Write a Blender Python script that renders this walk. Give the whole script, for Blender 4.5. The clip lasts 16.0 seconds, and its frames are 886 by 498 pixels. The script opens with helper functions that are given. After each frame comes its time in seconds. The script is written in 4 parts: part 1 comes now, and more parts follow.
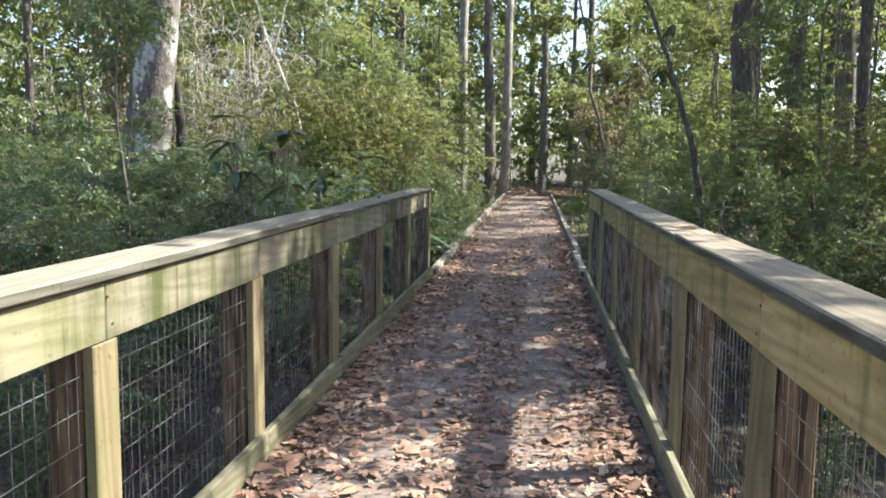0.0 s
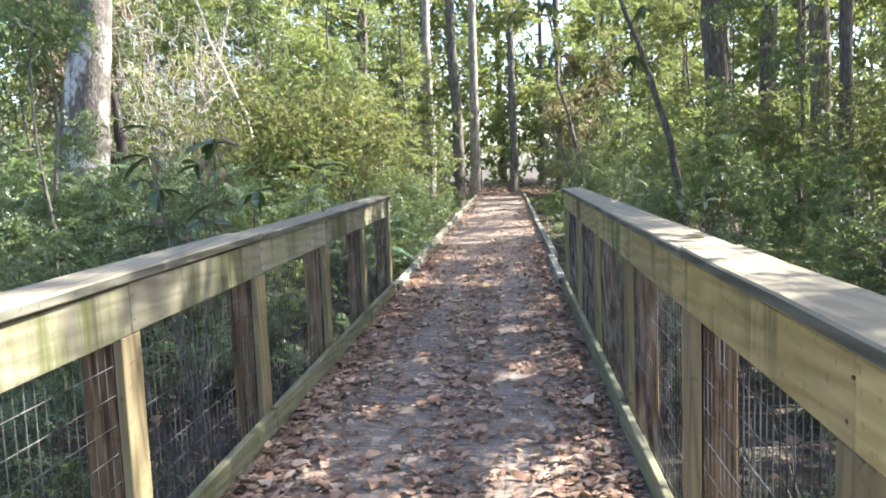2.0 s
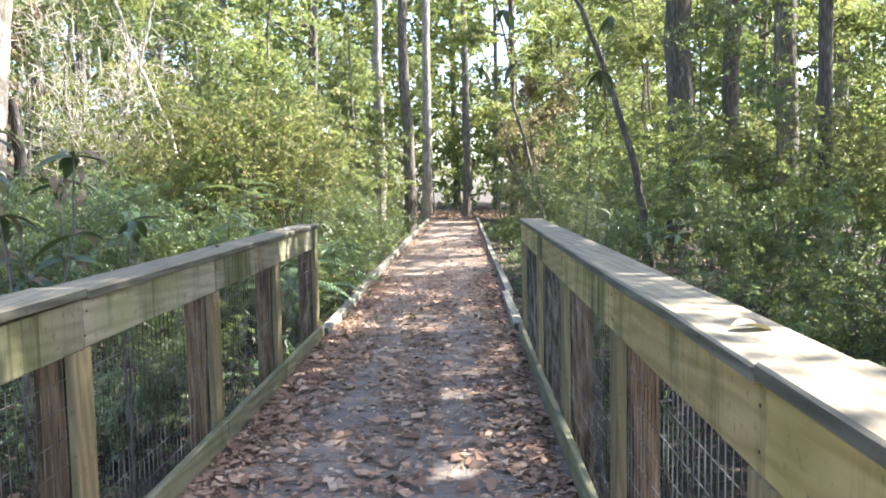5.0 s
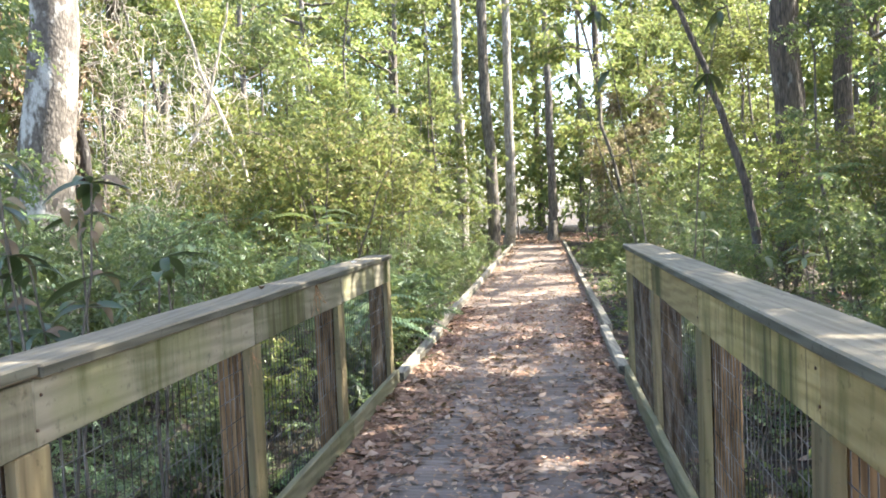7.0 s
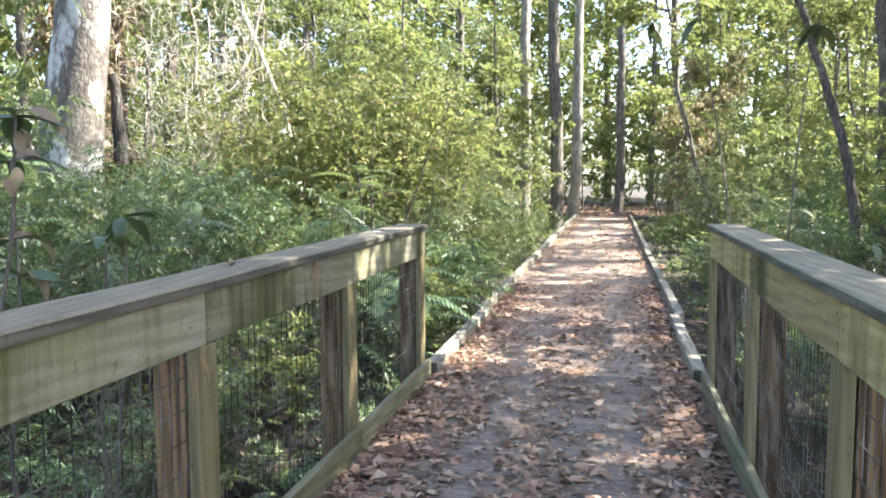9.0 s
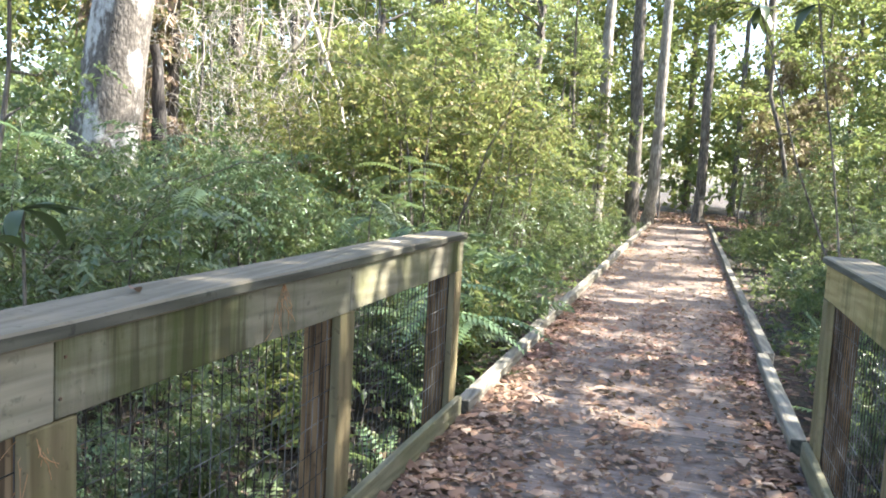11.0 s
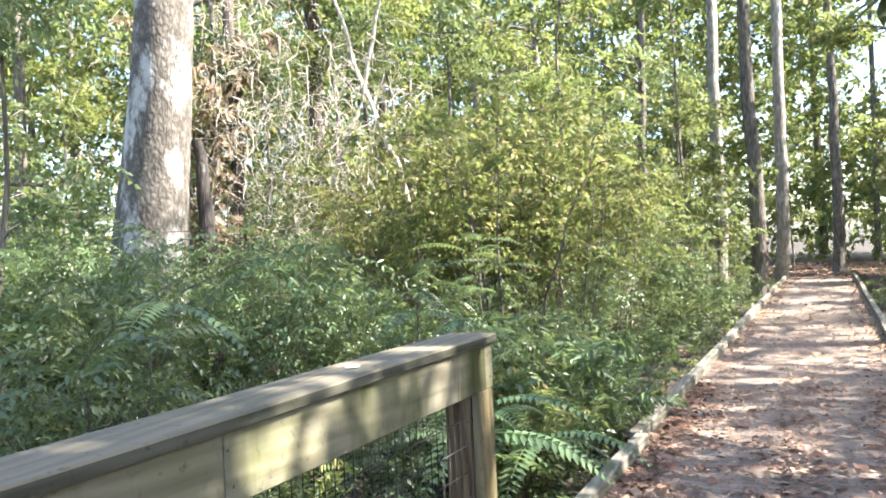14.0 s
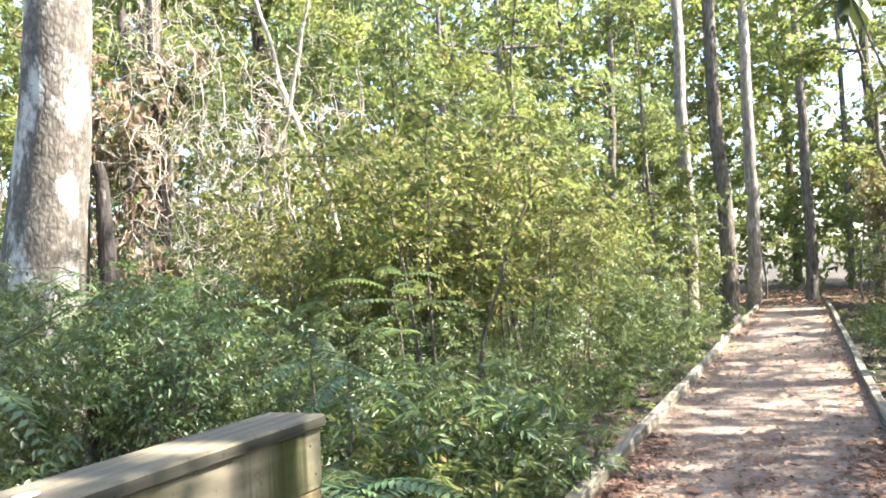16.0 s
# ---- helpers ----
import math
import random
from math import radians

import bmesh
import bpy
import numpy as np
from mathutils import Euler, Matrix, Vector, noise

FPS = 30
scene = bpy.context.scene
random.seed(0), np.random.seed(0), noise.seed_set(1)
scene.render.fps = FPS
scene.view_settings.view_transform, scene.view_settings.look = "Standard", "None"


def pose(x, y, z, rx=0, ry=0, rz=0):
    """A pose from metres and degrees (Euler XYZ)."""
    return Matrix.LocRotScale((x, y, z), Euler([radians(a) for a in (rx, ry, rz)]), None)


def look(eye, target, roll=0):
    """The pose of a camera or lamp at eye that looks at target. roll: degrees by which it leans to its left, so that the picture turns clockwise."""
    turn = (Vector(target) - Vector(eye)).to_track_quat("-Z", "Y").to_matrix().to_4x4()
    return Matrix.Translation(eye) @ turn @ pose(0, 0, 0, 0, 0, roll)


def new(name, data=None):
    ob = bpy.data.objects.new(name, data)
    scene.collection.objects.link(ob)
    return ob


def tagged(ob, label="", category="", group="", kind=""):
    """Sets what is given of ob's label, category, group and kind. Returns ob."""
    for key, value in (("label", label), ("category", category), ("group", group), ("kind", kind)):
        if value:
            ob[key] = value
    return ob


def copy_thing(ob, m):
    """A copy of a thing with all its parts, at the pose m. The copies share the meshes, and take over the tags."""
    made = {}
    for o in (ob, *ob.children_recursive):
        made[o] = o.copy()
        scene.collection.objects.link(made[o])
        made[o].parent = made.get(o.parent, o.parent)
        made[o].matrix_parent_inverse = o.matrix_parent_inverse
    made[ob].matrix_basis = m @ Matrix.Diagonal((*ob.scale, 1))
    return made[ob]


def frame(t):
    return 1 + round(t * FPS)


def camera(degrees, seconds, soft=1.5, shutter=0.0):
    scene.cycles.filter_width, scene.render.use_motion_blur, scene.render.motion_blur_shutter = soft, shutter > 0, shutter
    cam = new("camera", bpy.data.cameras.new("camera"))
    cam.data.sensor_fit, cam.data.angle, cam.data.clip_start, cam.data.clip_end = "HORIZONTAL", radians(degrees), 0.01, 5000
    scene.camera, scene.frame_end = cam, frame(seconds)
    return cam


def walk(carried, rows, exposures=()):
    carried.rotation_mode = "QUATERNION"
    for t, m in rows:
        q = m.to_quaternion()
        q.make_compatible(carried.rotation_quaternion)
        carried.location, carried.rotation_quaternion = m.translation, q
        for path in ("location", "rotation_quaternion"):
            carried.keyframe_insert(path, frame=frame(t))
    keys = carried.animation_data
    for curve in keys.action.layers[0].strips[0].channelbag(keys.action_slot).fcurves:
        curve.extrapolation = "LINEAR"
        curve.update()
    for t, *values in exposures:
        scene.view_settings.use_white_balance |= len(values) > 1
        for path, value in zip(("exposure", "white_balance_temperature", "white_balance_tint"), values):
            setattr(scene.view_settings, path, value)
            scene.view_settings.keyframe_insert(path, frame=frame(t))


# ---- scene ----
cam = camera(57.3, 16.0, soft=1.8)
PATH = [
    (0, (0.305, -2.571, 1.392), (0.082, -0.595, 1.175), 0.7),
    (0.5, (0.387, -2.306, 1.421), (0.293, -0.312, 1.299), -0.8),
    (1, (0.391, -2.104, 1.404), (0.38, -0.107, 1.292), -1.1),
    (1.5, (0.331, -1.878, 1.409), (0.231, 0.11, 1.216), -1.2),
    (2, (0.36, -1.659, 1.392), (0.193, 0.323, 1.181), -2.2),
    (2.5, (0.401, -1.439, 1.413), (0.257, 0.543, 1.188), -2.2),
    (3, (0.331, -1.229, 1.397), (0.235, 0.763, 1.253), -1.7),
    (3.5, (0.305, -1.04, 1.38), (0.184, 0.938, 1.109), -0.2),
    (4, (0.404, -0.775, 1.403), (0.367, 1.215, 1.211), -2.2),
    (4.2, (0.41, -0.704, 1.41), (0.355, 1.287, 1.233), -1.2),
    (6.3, (0.4, 0.308, 1.401), (0.351, 2.304, 1.283), -1.1),
    (6.5, (0.362, 0.4, 1.399), (0.305, 2.399, 1.354), -1.6),
    (7, (0.336, 0.597, 1.399), (0.08, 2.578, 1.305), -2.5),
    (7.5, (0.396, 0.853, 1.403), (0.153, 2.838, 1.364), -3.1),
    (8, (0.386, 1.081, 1.408), (0.151, 3.066, 1.335), -1.1),
    (8.5, (0.303, 1.358, 1.405), (0.063, 3.342, 1.328), 0.3),
    (9, (0.319, 1.625, 1.377), (-0.088, 3.575, 1.203), -0.2),
    (9.5, (0.366, 1.917, 1.404), (-0.088, 3.862, 1.308), -2.4),
    (10, (0.262, 2.176, 1.4), (-0.256, 4.106, 1.309), 1.3),
    (10.2, (0.259, 2.27, 1.401), (-0.262, 4.196, 1.268), 2.1),
    (12.3, (0.265, 3.309, 1.402), (-0.445, 5.168, 1.203), 1.0),
    (12.5, (0.316, 3.414, 1.415), (-0.409, 5.272, 1.259), -2.1),
    (13, (0.304, 3.627, 1.395), (-0.395, 5.494, 1.239), -2.1),
    (13.5, (0.253, 3.836, 1.399), (-0.602, 5.642, 1.312), -2.6),
    (14, (0.295, 4.047, 1.414), (-0.565, 5.853, 1.41), -2.6),
    (14.5, (0.347, 4.269, 1.444), (-0.504, 6.079, 1.407), -2.3),
    (15, (0.256, 4.51, 1.43), (-0.707, 6.262, 1.397), -0.6),
    (15.5, (0.249, 4.776, 1.424), (-0.63, 6.571, 1.377), 0.4),
    (16, (0.389, 5.014, 1.456), (-0.423, 6.841, 1.517), -2.9),
]
EXPO = [(0, 1.95, 6100, 12), (1.0, 2.3, 6050, 12), (4.2, 2.72, 6050, 12), (7, 2.87, 6350, 12), (10, 2.82, 6150, 12), (12.3, 2.78, 6150, 12), (14, 2.76, 6200, 12), (15, 2.66, 6350, 12), (16, 2.76, 6400, 12)]
walk(cam, [(t, look(eye, target, roll)) for t, eye, target, roll in PATH], EXPO)

# ---- sky and sun ----
SUN_AZ, SUN_EL = radians(14), radians(48)      # azimuth from +x towards +y
sun_dir = Vector((math.cos(SUN_EL) * math.cos(SUN_AZ), math.cos(SUN_EL) * math.sin(SUN_AZ), math.sin(SUN_EL)))
world = bpy.data.worlds.new("sky")
scene.world = world
world.use_nodes = True
sky = world.node_tree.nodes.new("ShaderNodeTexSky")
sky.sky_type, sky.sun_disc = "NISHITA", False
sky.sun_elevation, sky.sun_rotation = SUN_EL, math.atan2(sun_dir.x, sun_dir.y)
sky.air_density, sky.dust_density = 1.0, 2.0
world.node_tree.links.new(sky.outputs[0], world.node_tree.nodes["Background"].inputs[0])
world.node_tree.nodes["Background"].inputs[1].default_value = 0.11
sun = new("sun", bpy.data.lights.new("sun", "SUN"))
sun.data.energy, sun.data.angle, sun.data.color = 5.0, radians(0.53), (1.0, 0.94, 0.82)
sun.matrix_world = look(sun_dir * 60, (0, 0, 0))


# ---- materials ----
def shader(name):
    m = bpy.data.materials.new(name)
    m.use_nodes = True
    nt = m.node_tree
    return m, nt, nt.nodes["Principled BSDF"]


def node(nt, kind, ins=(), **props):
    n = nt.nodes.new(kind)
    if "operation" in props:
        n.operation = props["operation"]
    if "feature" in props:
        n.feature = props["feature"]
    if "bands_direction" in props:
        n.bands_direction = props["bands_direction"]
    for k, v in dict(ins).items():
        if isinstance(v, bpy.types.NodeSocket):
            nt.links.new(v, n.inputs[k])
        else:
            n.inputs[k].default_value = v
    return n


def ramp(nt, fac, stops):
    n = nt.nodes.new("ShaderNodeValToRGB")
    e = n.color_ramp.elements
    while len(e) < len(stops):
        e.new(0.5)
    for el, (p, c) in zip(e, stops):
        el.position, el.color = p, (*c, 1) if len(c) == 3 else c
    nt.links.new(fac, n.inputs[0])
    return n.outputs[0]


def mixc(nt, fac, a, b, mode="MIX"):
    n = nt.nodes.new("ShaderNodeMix")
    n.data_type, n.blend_type = "RGBA", mode
    for i, v in ((0, fac), (6, a), (7, b)):
        if isinstance(v, bpy.types.NodeSocket):
            nt.links.new(v, n.inputs[i])
        else:
            n.inputs[i].default_value = v if i == 0 else (*v, 1)
    return n.outputs[2]


def stretched(nt, scale, jitter=True):
    """Object coordinates, stretched, and shifted for each object."""
    co = node(nt, "ShaderNodeTexCoord").outputs["Object"]
    if jitter:
        r = node(nt, "ShaderNodeObjectInfo").outputs["Random"]
        sh = node(nt, "ShaderNodeMath", {0: r, 1: 37.0}, operation="MULTIPLY").outputs[0]
        co = node(nt, "ShaderNodeVectorMath", {0: co, 1: sh}, operation="ADD").outputs[0]
    return node(nt, "ShaderNodeMapping", {"Vector": co, "Scale": scale}).outputs[0]


def noise_fac(nt, vec, scale, detail=4, rough=0.55):
    return node(nt, "ShaderNodeTexNoise", {"Vector": vec, "Scale": scale, "Detail": detail, "Roughness": rough}).outputs["Fac"]


def bump(nt, bsdf, h, strength=0.4, dist=0.01):
    b = node(nt, "ShaderNodeBump", {"Height": h, "Strength": strength, "Distance": dist})
    nt.links.new(b.outputs[0], bsdf.inputs["Normal"])


def wood(name, axis, dark, light, algae=0.3, algae_col=(0.12, 0.14, 0.04), streak=0.0, ridges=0.0, rough=0.8):
    """Weathered lumber with its grain along one axis (0 x, 1 y, 2 z)."""
    m, nt, bs = shader(name)
    s = [22.0, 22.0, 22.0]
    s[axis] = 0.9
    g = noise_fac(nt, stretched(nt, s), 1.5, 6, 0.6)
    s2 = [5.0, 5.0, 5.0]
    s2[axis] = 0.5
    ring = node(nt, "ShaderNodeTexWave", {"Vector": stretched(nt, s2), "Scale": 2.2, "Distortion": 7.0, "Detail": 2.0, "Detail Scale": 1.2}, bands_direction="DIAGONAL").outputs["Fac"]
    gr = node(nt, "ShaderNodeMix", {0: 0.28, 2: g, 3: ring}).outputs[0]
    col = ramp(nt, gr, [(0.22, dark), (0.5, tuple(0.45 * a + 0.55 * b for a, b in zip(dark, light))), (0.8, light)])
    blot = noise_fac(nt, stretched(nt, (1, 1, 1)), 1.7, 6, 0.65)
    af = ramp(nt, blot, [(0.62 - 0.32 * algae, (0, 0, 0)), (0.80 - 0.1 * algae, (1, 1, 1))])
    af = node(nt, "ShaderNodeMath", {0: af, 1: min(0.85, 0.4 + algae * 0.6)}, operation="MULTIPLY").outputs[0]
    col = mixc(nt, af, col, algae_col)
    spots = noise_fac(nt, stretched(nt, (1, 1, 1)), 34.0, 3, 0.6)
    sp = ramp(nt, spots, [(0.60, (0, 0, 0)), (0.72, (0.55, 0.55, 0.55))])
    col = mixc(nt, sp, col, tuple(c * 0.45 for c in dark))
    if streak:
        st = noise_fac(nt, stretched(nt, (6.5, 6.5, 0.7)), 1.0, 5, 0.7)
        where = noise_fac(nt, stretched(nt, (1, 1, 1)), 1.1, 3)
        sm = node(nt, "ShaderNodeMath", {0: st, 1: where}, operation="ADD").outputs[0]
        sf = node(nt, "ShaderNodeMapRange", {"Value": sm, "From Min": 0.98, "From Max": 1.26, "To Max": streak}).outputs[0]
        col = mixc(nt, sf, col, (0.07, 0.078, 0.026))
        thin = noise_fac(nt, stretched(nt, (24, 24, 0.8)), 1.0, 3, 0.6)
        tm = node(nt, "ShaderNodeMath", {0: thin, 1: where}, operation="ADD").outputs[0]
        tf = node(nt, "ShaderNodeMapRange", {"Value": tm, "From Min": 1.17, "From Max": 1.27, "To Max": streak * 0.7}).outputs[0]
        col = mixc(nt, tf, col, (0.055, 0.048, 0.024))
    rnd = node(nt, "ShaderNodeObjectInfo").outputs["Random"]
    val = node(nt, "ShaderNodeMapRange", {"Value": rnd, "To Min": 0.8, "To Max": 1.15}).outputs[0]
    hs = node(nt, "ShaderNodeHueSaturation", {"Color": col, "Value": val})
    nt.links.new(hs.outputs[0], bs.inputs["Base Color"])
    bs.inputs["Roughness"].default_value = rough
    bs.inputs["Specular IOR Level"].default_value = 0.22
    h = gr
    if ridges:
        rv = stretched(nt, (1, 1, 0.03))
        w = node(nt, "ShaderNodeTexNoise", {"Vector": rv, "Scale": 48.0, "Detail": 2.0}).outputs["Fac"]
        cr = ramp(nt, w, [(0.36, (0.05, 0.03, 0.018)), (0.5, (1, 1, 1))])
        nt.links.new(mixc(nt, ridges, hs.outputs[0], cr, "MULTIPLY"), bs.inputs["Base Color"])
        h = node(nt, "ShaderNodeMath", {0: gr, 1: w}, operation="ADD").outputs[0]
    bump(nt, bs, h, 0.5, 0.006)
    return m


def leafy(name, stops, trans=0.4, rough=0.5, gloss=0.35, patch=0.35, patch_col=(0.16, 0.18, 0.05)):
    """Leaves: a colour for each leaf, light let through."""
    m, nt, bs = shader(name)
    r = node(nt, "ShaderNodeNewGeometry").outputs["Random Per Island"]
    col = ramp(nt, r, stops)
    oc = node(nt, "ShaderNodeTexCoord").outputs["Object"]
    pn = noise_fac(nt, oc, 0.9, 3)
    pf = ramp(nt, pn, [(0.45, (0, 0, 0)), (0.68, (patch, patch, patch))])
    col = mixc(nt, pf, col, patch_col)
    ri = node(nt, "ShaderNodeObjectInfo").outputs["Random"]
    hv = node(nt, "ShaderNodeMapRange", {"Value": ri, "To Min": 0.475, "To Max": 0.515}).outputs[0]
    vv = node(nt, "ShaderNodeMapRange", {"Value": ri, "To Min": 0.85, "To Max": 1.2}).outputs[0]
    col = node(nt, "ShaderNodeHueSaturation", {"Hue": hv, "Value": vv, "Color": col}).outputs[0]
    nt.links.new(col, bs.inputs["Base Color"])
    bs.inputs["Roughness"].default_value = rough
    bs.inputs["Specular IOR Level"].default_value = gloss
    tr = node(nt, "ShaderNodeBsdfTranslucent", {"Color": mixc(nt, 0.5, col, (0.30, 0.37, 0.11), "MIX")})
    mx = node(nt, "ShaderNodeMixShader", {0: trans, 1: bs.outputs[0], 2: tr.outputs[0]})
    nt.links.new(mx.outputs[0], nt.nodes["Material Output"].inputs[0])
    return m


def bark(name, dark, light, scale=9.0, lichen=0.0, lichen_col=(0.5, 0.5, 0.46), zs=0.16, cells=1.0, patch=3.2):
    m, nt, bs = shader(name)
    v = stretched(nt, (1, 1, zs))
    vo = node(nt, "ShaderNodeTexVoronoi", {"Vector": v, "Scale": scale * 2.2}, feature="DISTANCE_TO_EDGE").outputs["Distance"]
    n1 = noise_fac(nt, v, scale * 1.4, 6, 0.65)
    vo = node(nt, "ShaderNodeMath", {0: vo, 1: cells}, operation="MULTIPLY").outputs[0]
    h = node(nt, "ShaderNodeMath", {0: vo, 1: n1}, operation="ADD").outputs[0]
    col = ramp(nt, h, [(0.38, dark), (0.85, light)])
    n2 = noise_fac(nt, stretched(nt, (1, 1, 0.6)), patch, 6, 0.65)
    lf = ramp(nt, n2, [(0.60 - 0.22 * lichen, (0, 0, 0)), (0.66 - 0.1 * lichen, (1, 1, 1))])
    lf = node(nt, "ShaderNodeMath", {0: lf, 1: min(1.0, 0.25 + lichen)}, operation="MULTIPLY").outputs[0]
    nt.links.new(mixc(nt, lf, col, lichen_col), bs.inputs["Base Color"])
    bs.inputs["Roughness"].default_value = 0.9
    bump(nt, bs, h, 0.8, 0.03)
    return m


M_CAP = wood("weathered_cap_wood", 1, (0.14, 0.119, 0.081), (0.245, 0.211, 0.15), 0.25, (0.10, 0.10, 0.06))
# right fascia lighter and more golden, left one greyer and darker
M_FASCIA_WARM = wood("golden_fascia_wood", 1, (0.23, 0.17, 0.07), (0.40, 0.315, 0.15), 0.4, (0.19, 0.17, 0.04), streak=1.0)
M_FASCIA = wood("greyish_fascia_wood", 1, (0.155, 0.134, 0.095), (0.27, 0.242, 0.175), 0.55, (0.14, 0.15, 0.05), streak=1.0)
# darker tone for upright cap edges and kerb ends
M_CAP_EDGE = wood("dark_edge_wood", 1, (0.045, 0.043, 0.032), (0.13, 0.125, 0.095), 0.3, (0.06, 0.065, 0.03))
M_KERBB = wood("mossy_board_wood", 1, (0.105, 0.10, 0.06), (0.23, 0.21, 0.135), 0.5, (0.10, 0.115, 0.045), streak=0.4)
M_POST = wood("ridged_post_wood", 2, (0.075, 0.044, 0.022), (0.245, 0.155, 0.078), 0.12, (0.12, 0.105, 0.05), ridges=0.65)
M_BATTEN = wood("batten_wood", 2, (0.12, 0.092, 0.05), (0.245, 0.195, 0.108), 0.4, (0.12, 0.13, 0.05), streak=0.3)
M_PLANK = wood("grey_deck_wood", 0, (0.13, 0.107, 0.09), (0.225, 0.19, 0.162), 0.65, (0.205, 0.148, 0.112), rough=0.85)
M_PLANK_DUSTY = wood("leaf_stained_deck_wood", 0, (0.15, 0.12, 0.099), (0.27, 0.222, 0.187), 0.7, (0.225, 0.16, 0.122), rough=0.85)
M_TIMBER = wood("grey_kerb_timber", 1, (0.13, 0.115, 0.09), (0.29, 0.265, 0.21), 0.25, (0.13, 0.14, 0.07))
M_BEAM = wood("dark_beam_wood", 1, (0.05, 0.04, 0.03), (0.12, 0.10, 0.07), 0.2)

M_LITTER = leafy("dry_leaves", [(0.0, (0.12, 0.074, 0.050)), (0.35, (0.23, 0.145, 0.095)), (0.65, (0.31, 0.205, 0.135)), (0.9, (0.40, 0.285, 0.19)), (1.0, (0.46, 0.36, 0.26))],
                 0.1, 0.8, 0.12, 0.25, (0.25, 0.16, 0.105))
GREENS = [(0.0, (0.045, 0.075, 0.035)), (0.3, (0.07, 0.112, 0.05)), (0.6, (0.095, 0.142, 0.062)), (0.9, (0.14, 0.175, 0.075)), (1.0, (0.20, 0.20, 0.08))]
M_SHRUB = leafy("shrub_leaves", GREENS, 0.5, 0.4, 0.6, 0.3)
M_BLUISH = leafy("cool_green_leaves", [(0.0, (0.045, 0.08, 0.035)), (0.5, (0.08, 0.13, 0.055)), (1.0, (0.13, 0.175, 0.075))], 0.35, 0.38, 0.6, 0.15)
M_CROWN = leafy("tree_leaves", [(0.0, (0.06, 0.09, 0.035)), (0.35, (0.105, 0.142, 0.05)), (0.7, (0.16, 0.187, 0.062)), (0.9, (0.25, 0.235, 0.07)), (1.0, (0.30, 0.22, 0.08))], 0.5, 0.5, 0.35, 0.4)
M_YELLOW = leafy("yellowing_leaves", [(0.0, (0.11, 0.14, 0.04)), (0.5, (0.17, 0.19, 0.055)), (1.0, (0.28, 0.25, 0.07))], 0.5, 0.5, 0.3, 0.3)
M_BROWNED = leafy("withered_leaves", [(0.0, (0.10, 0.066, 0.042)), (0.5, (0.20, 0.14, 0.092)), (1.0, (0.32, 0.25, 0.18))], 0.3, 0.7, 0.2, 0.2, (0.10, 0.11, 0.04))
M_OLIVE = leafy("olive_leaves", [(0.0, (0.075, 0.09, 0.03)), (0.45, (0.13, 0.14, 0.045)), (0.75, (0.19, 0.175, 0.055)), (0.9, (0.24, 0.19, 0.075)), (1.0, (0.22, 0.13, 0.07))], 0.45, 0.55, 0.3, 0.35, (0.17, 0.14, 0.05))
M_FERN = leafy("fern_leaflets", [(0.0, (0.09, 0.15, 0.07)), (0.5, (0.13, 0.20, 0.095)), (1.0, (0.18, 0.245, 0.12))], 0.45, 0.4, 0.5, 0.1)
M_GLOSSY = leafy("glossy_leaves", [(0.0, (0.025, 0.042, 0.018)), (0.6, (0.042, 0.065, 0.026)), (1.0, (0.075, 0.09, 0.03))], 0.15, 0.36, 0.5, 0.1)
M_PALE_LEAF = leafy("pale_shiny_leaves", [(0.0, (0.10, 0.14, 0.06)), (0.6, (0.20, 0.23, 0.13)), (1.0, (0.38, 0.38, 0.30))], 0.3, 0.3, 0.6, 0.1)
M_TWIG = bark("twig_bark", (0.06, 0.05, 0.04), (0.20, 0.17, 0.13), 22.0)
M_BARK = bark("grey_brown_bark", (0.05, 0.042, 0.034), (0.20, 0.172, 0.14), 9.0, 0.1, (0.27, 0.27, 0.23))
M_BARK_PALE = bark("pale_mottled_bark", (0.06, 0.051, 0.042), (0.19, 0.165, 0.138), 9.0, 0.4, (0.6, 0.59, 0.55), 0.6, 0.5, 4.2)
M_BARK_DARK = bark("dark_ridged_bark", (0.035, 0.03, 0.026), (0.15, 0.12, 0.095), 12.0)
M_DEAD = bark("bare_dead_wood", (0.27, 0.232, 0.18), (0.54, 0.49, 0.41), 10.0)
M_BARK_LIGHT = bark("light_grey_bark", (0.13, 0.115, 0.095), (0.34, 0.305, 0.26), 8.0, 0.3, (0.42, 0.40, 0.36))


def ground_material():
    m, nt, bs = shader("leafy_soil")
    co = node(nt, "ShaderNodeTexCoord").outputs["Object"]
    n1 = noise_fac(nt, co, 0.7, 4)
    n2 = noise_fac(nt, co, 30, 6, 0.7)
    vo = node(nt, "ShaderNodeTexVoronoi", {"Vector": co, "Scale": 16.0})
    c = ramp(nt, n2, [(0.3, (0.014, 0.011, 0.009)), (0.5, (0.045, 0.032, 0.023)), (0.72, (0.12, 0.082, 0.056))])
    c2 = mixc(nt, 0.35, c, vo.outputs["Color"], "MULTIPLY")
    c3 = mixc(nt, ramp(nt, n1, [(0.45, (0, 0, 0)), (0.7, (0.5, 0.5, 0.5))]), c2, (0.045, 0.055, 0.02))
    nt.links.new(c3, bs.inputs["Base Color"])
    bs.inputs["Roughness"].default_value = 0.95
    h = node(nt, "ShaderNodeMath", {0: n2, 1: vo.outputs["Distance"]}, operation="ADD").outputs[0]
    bump(nt, bs, h, 0.8, 0.03)
    return m


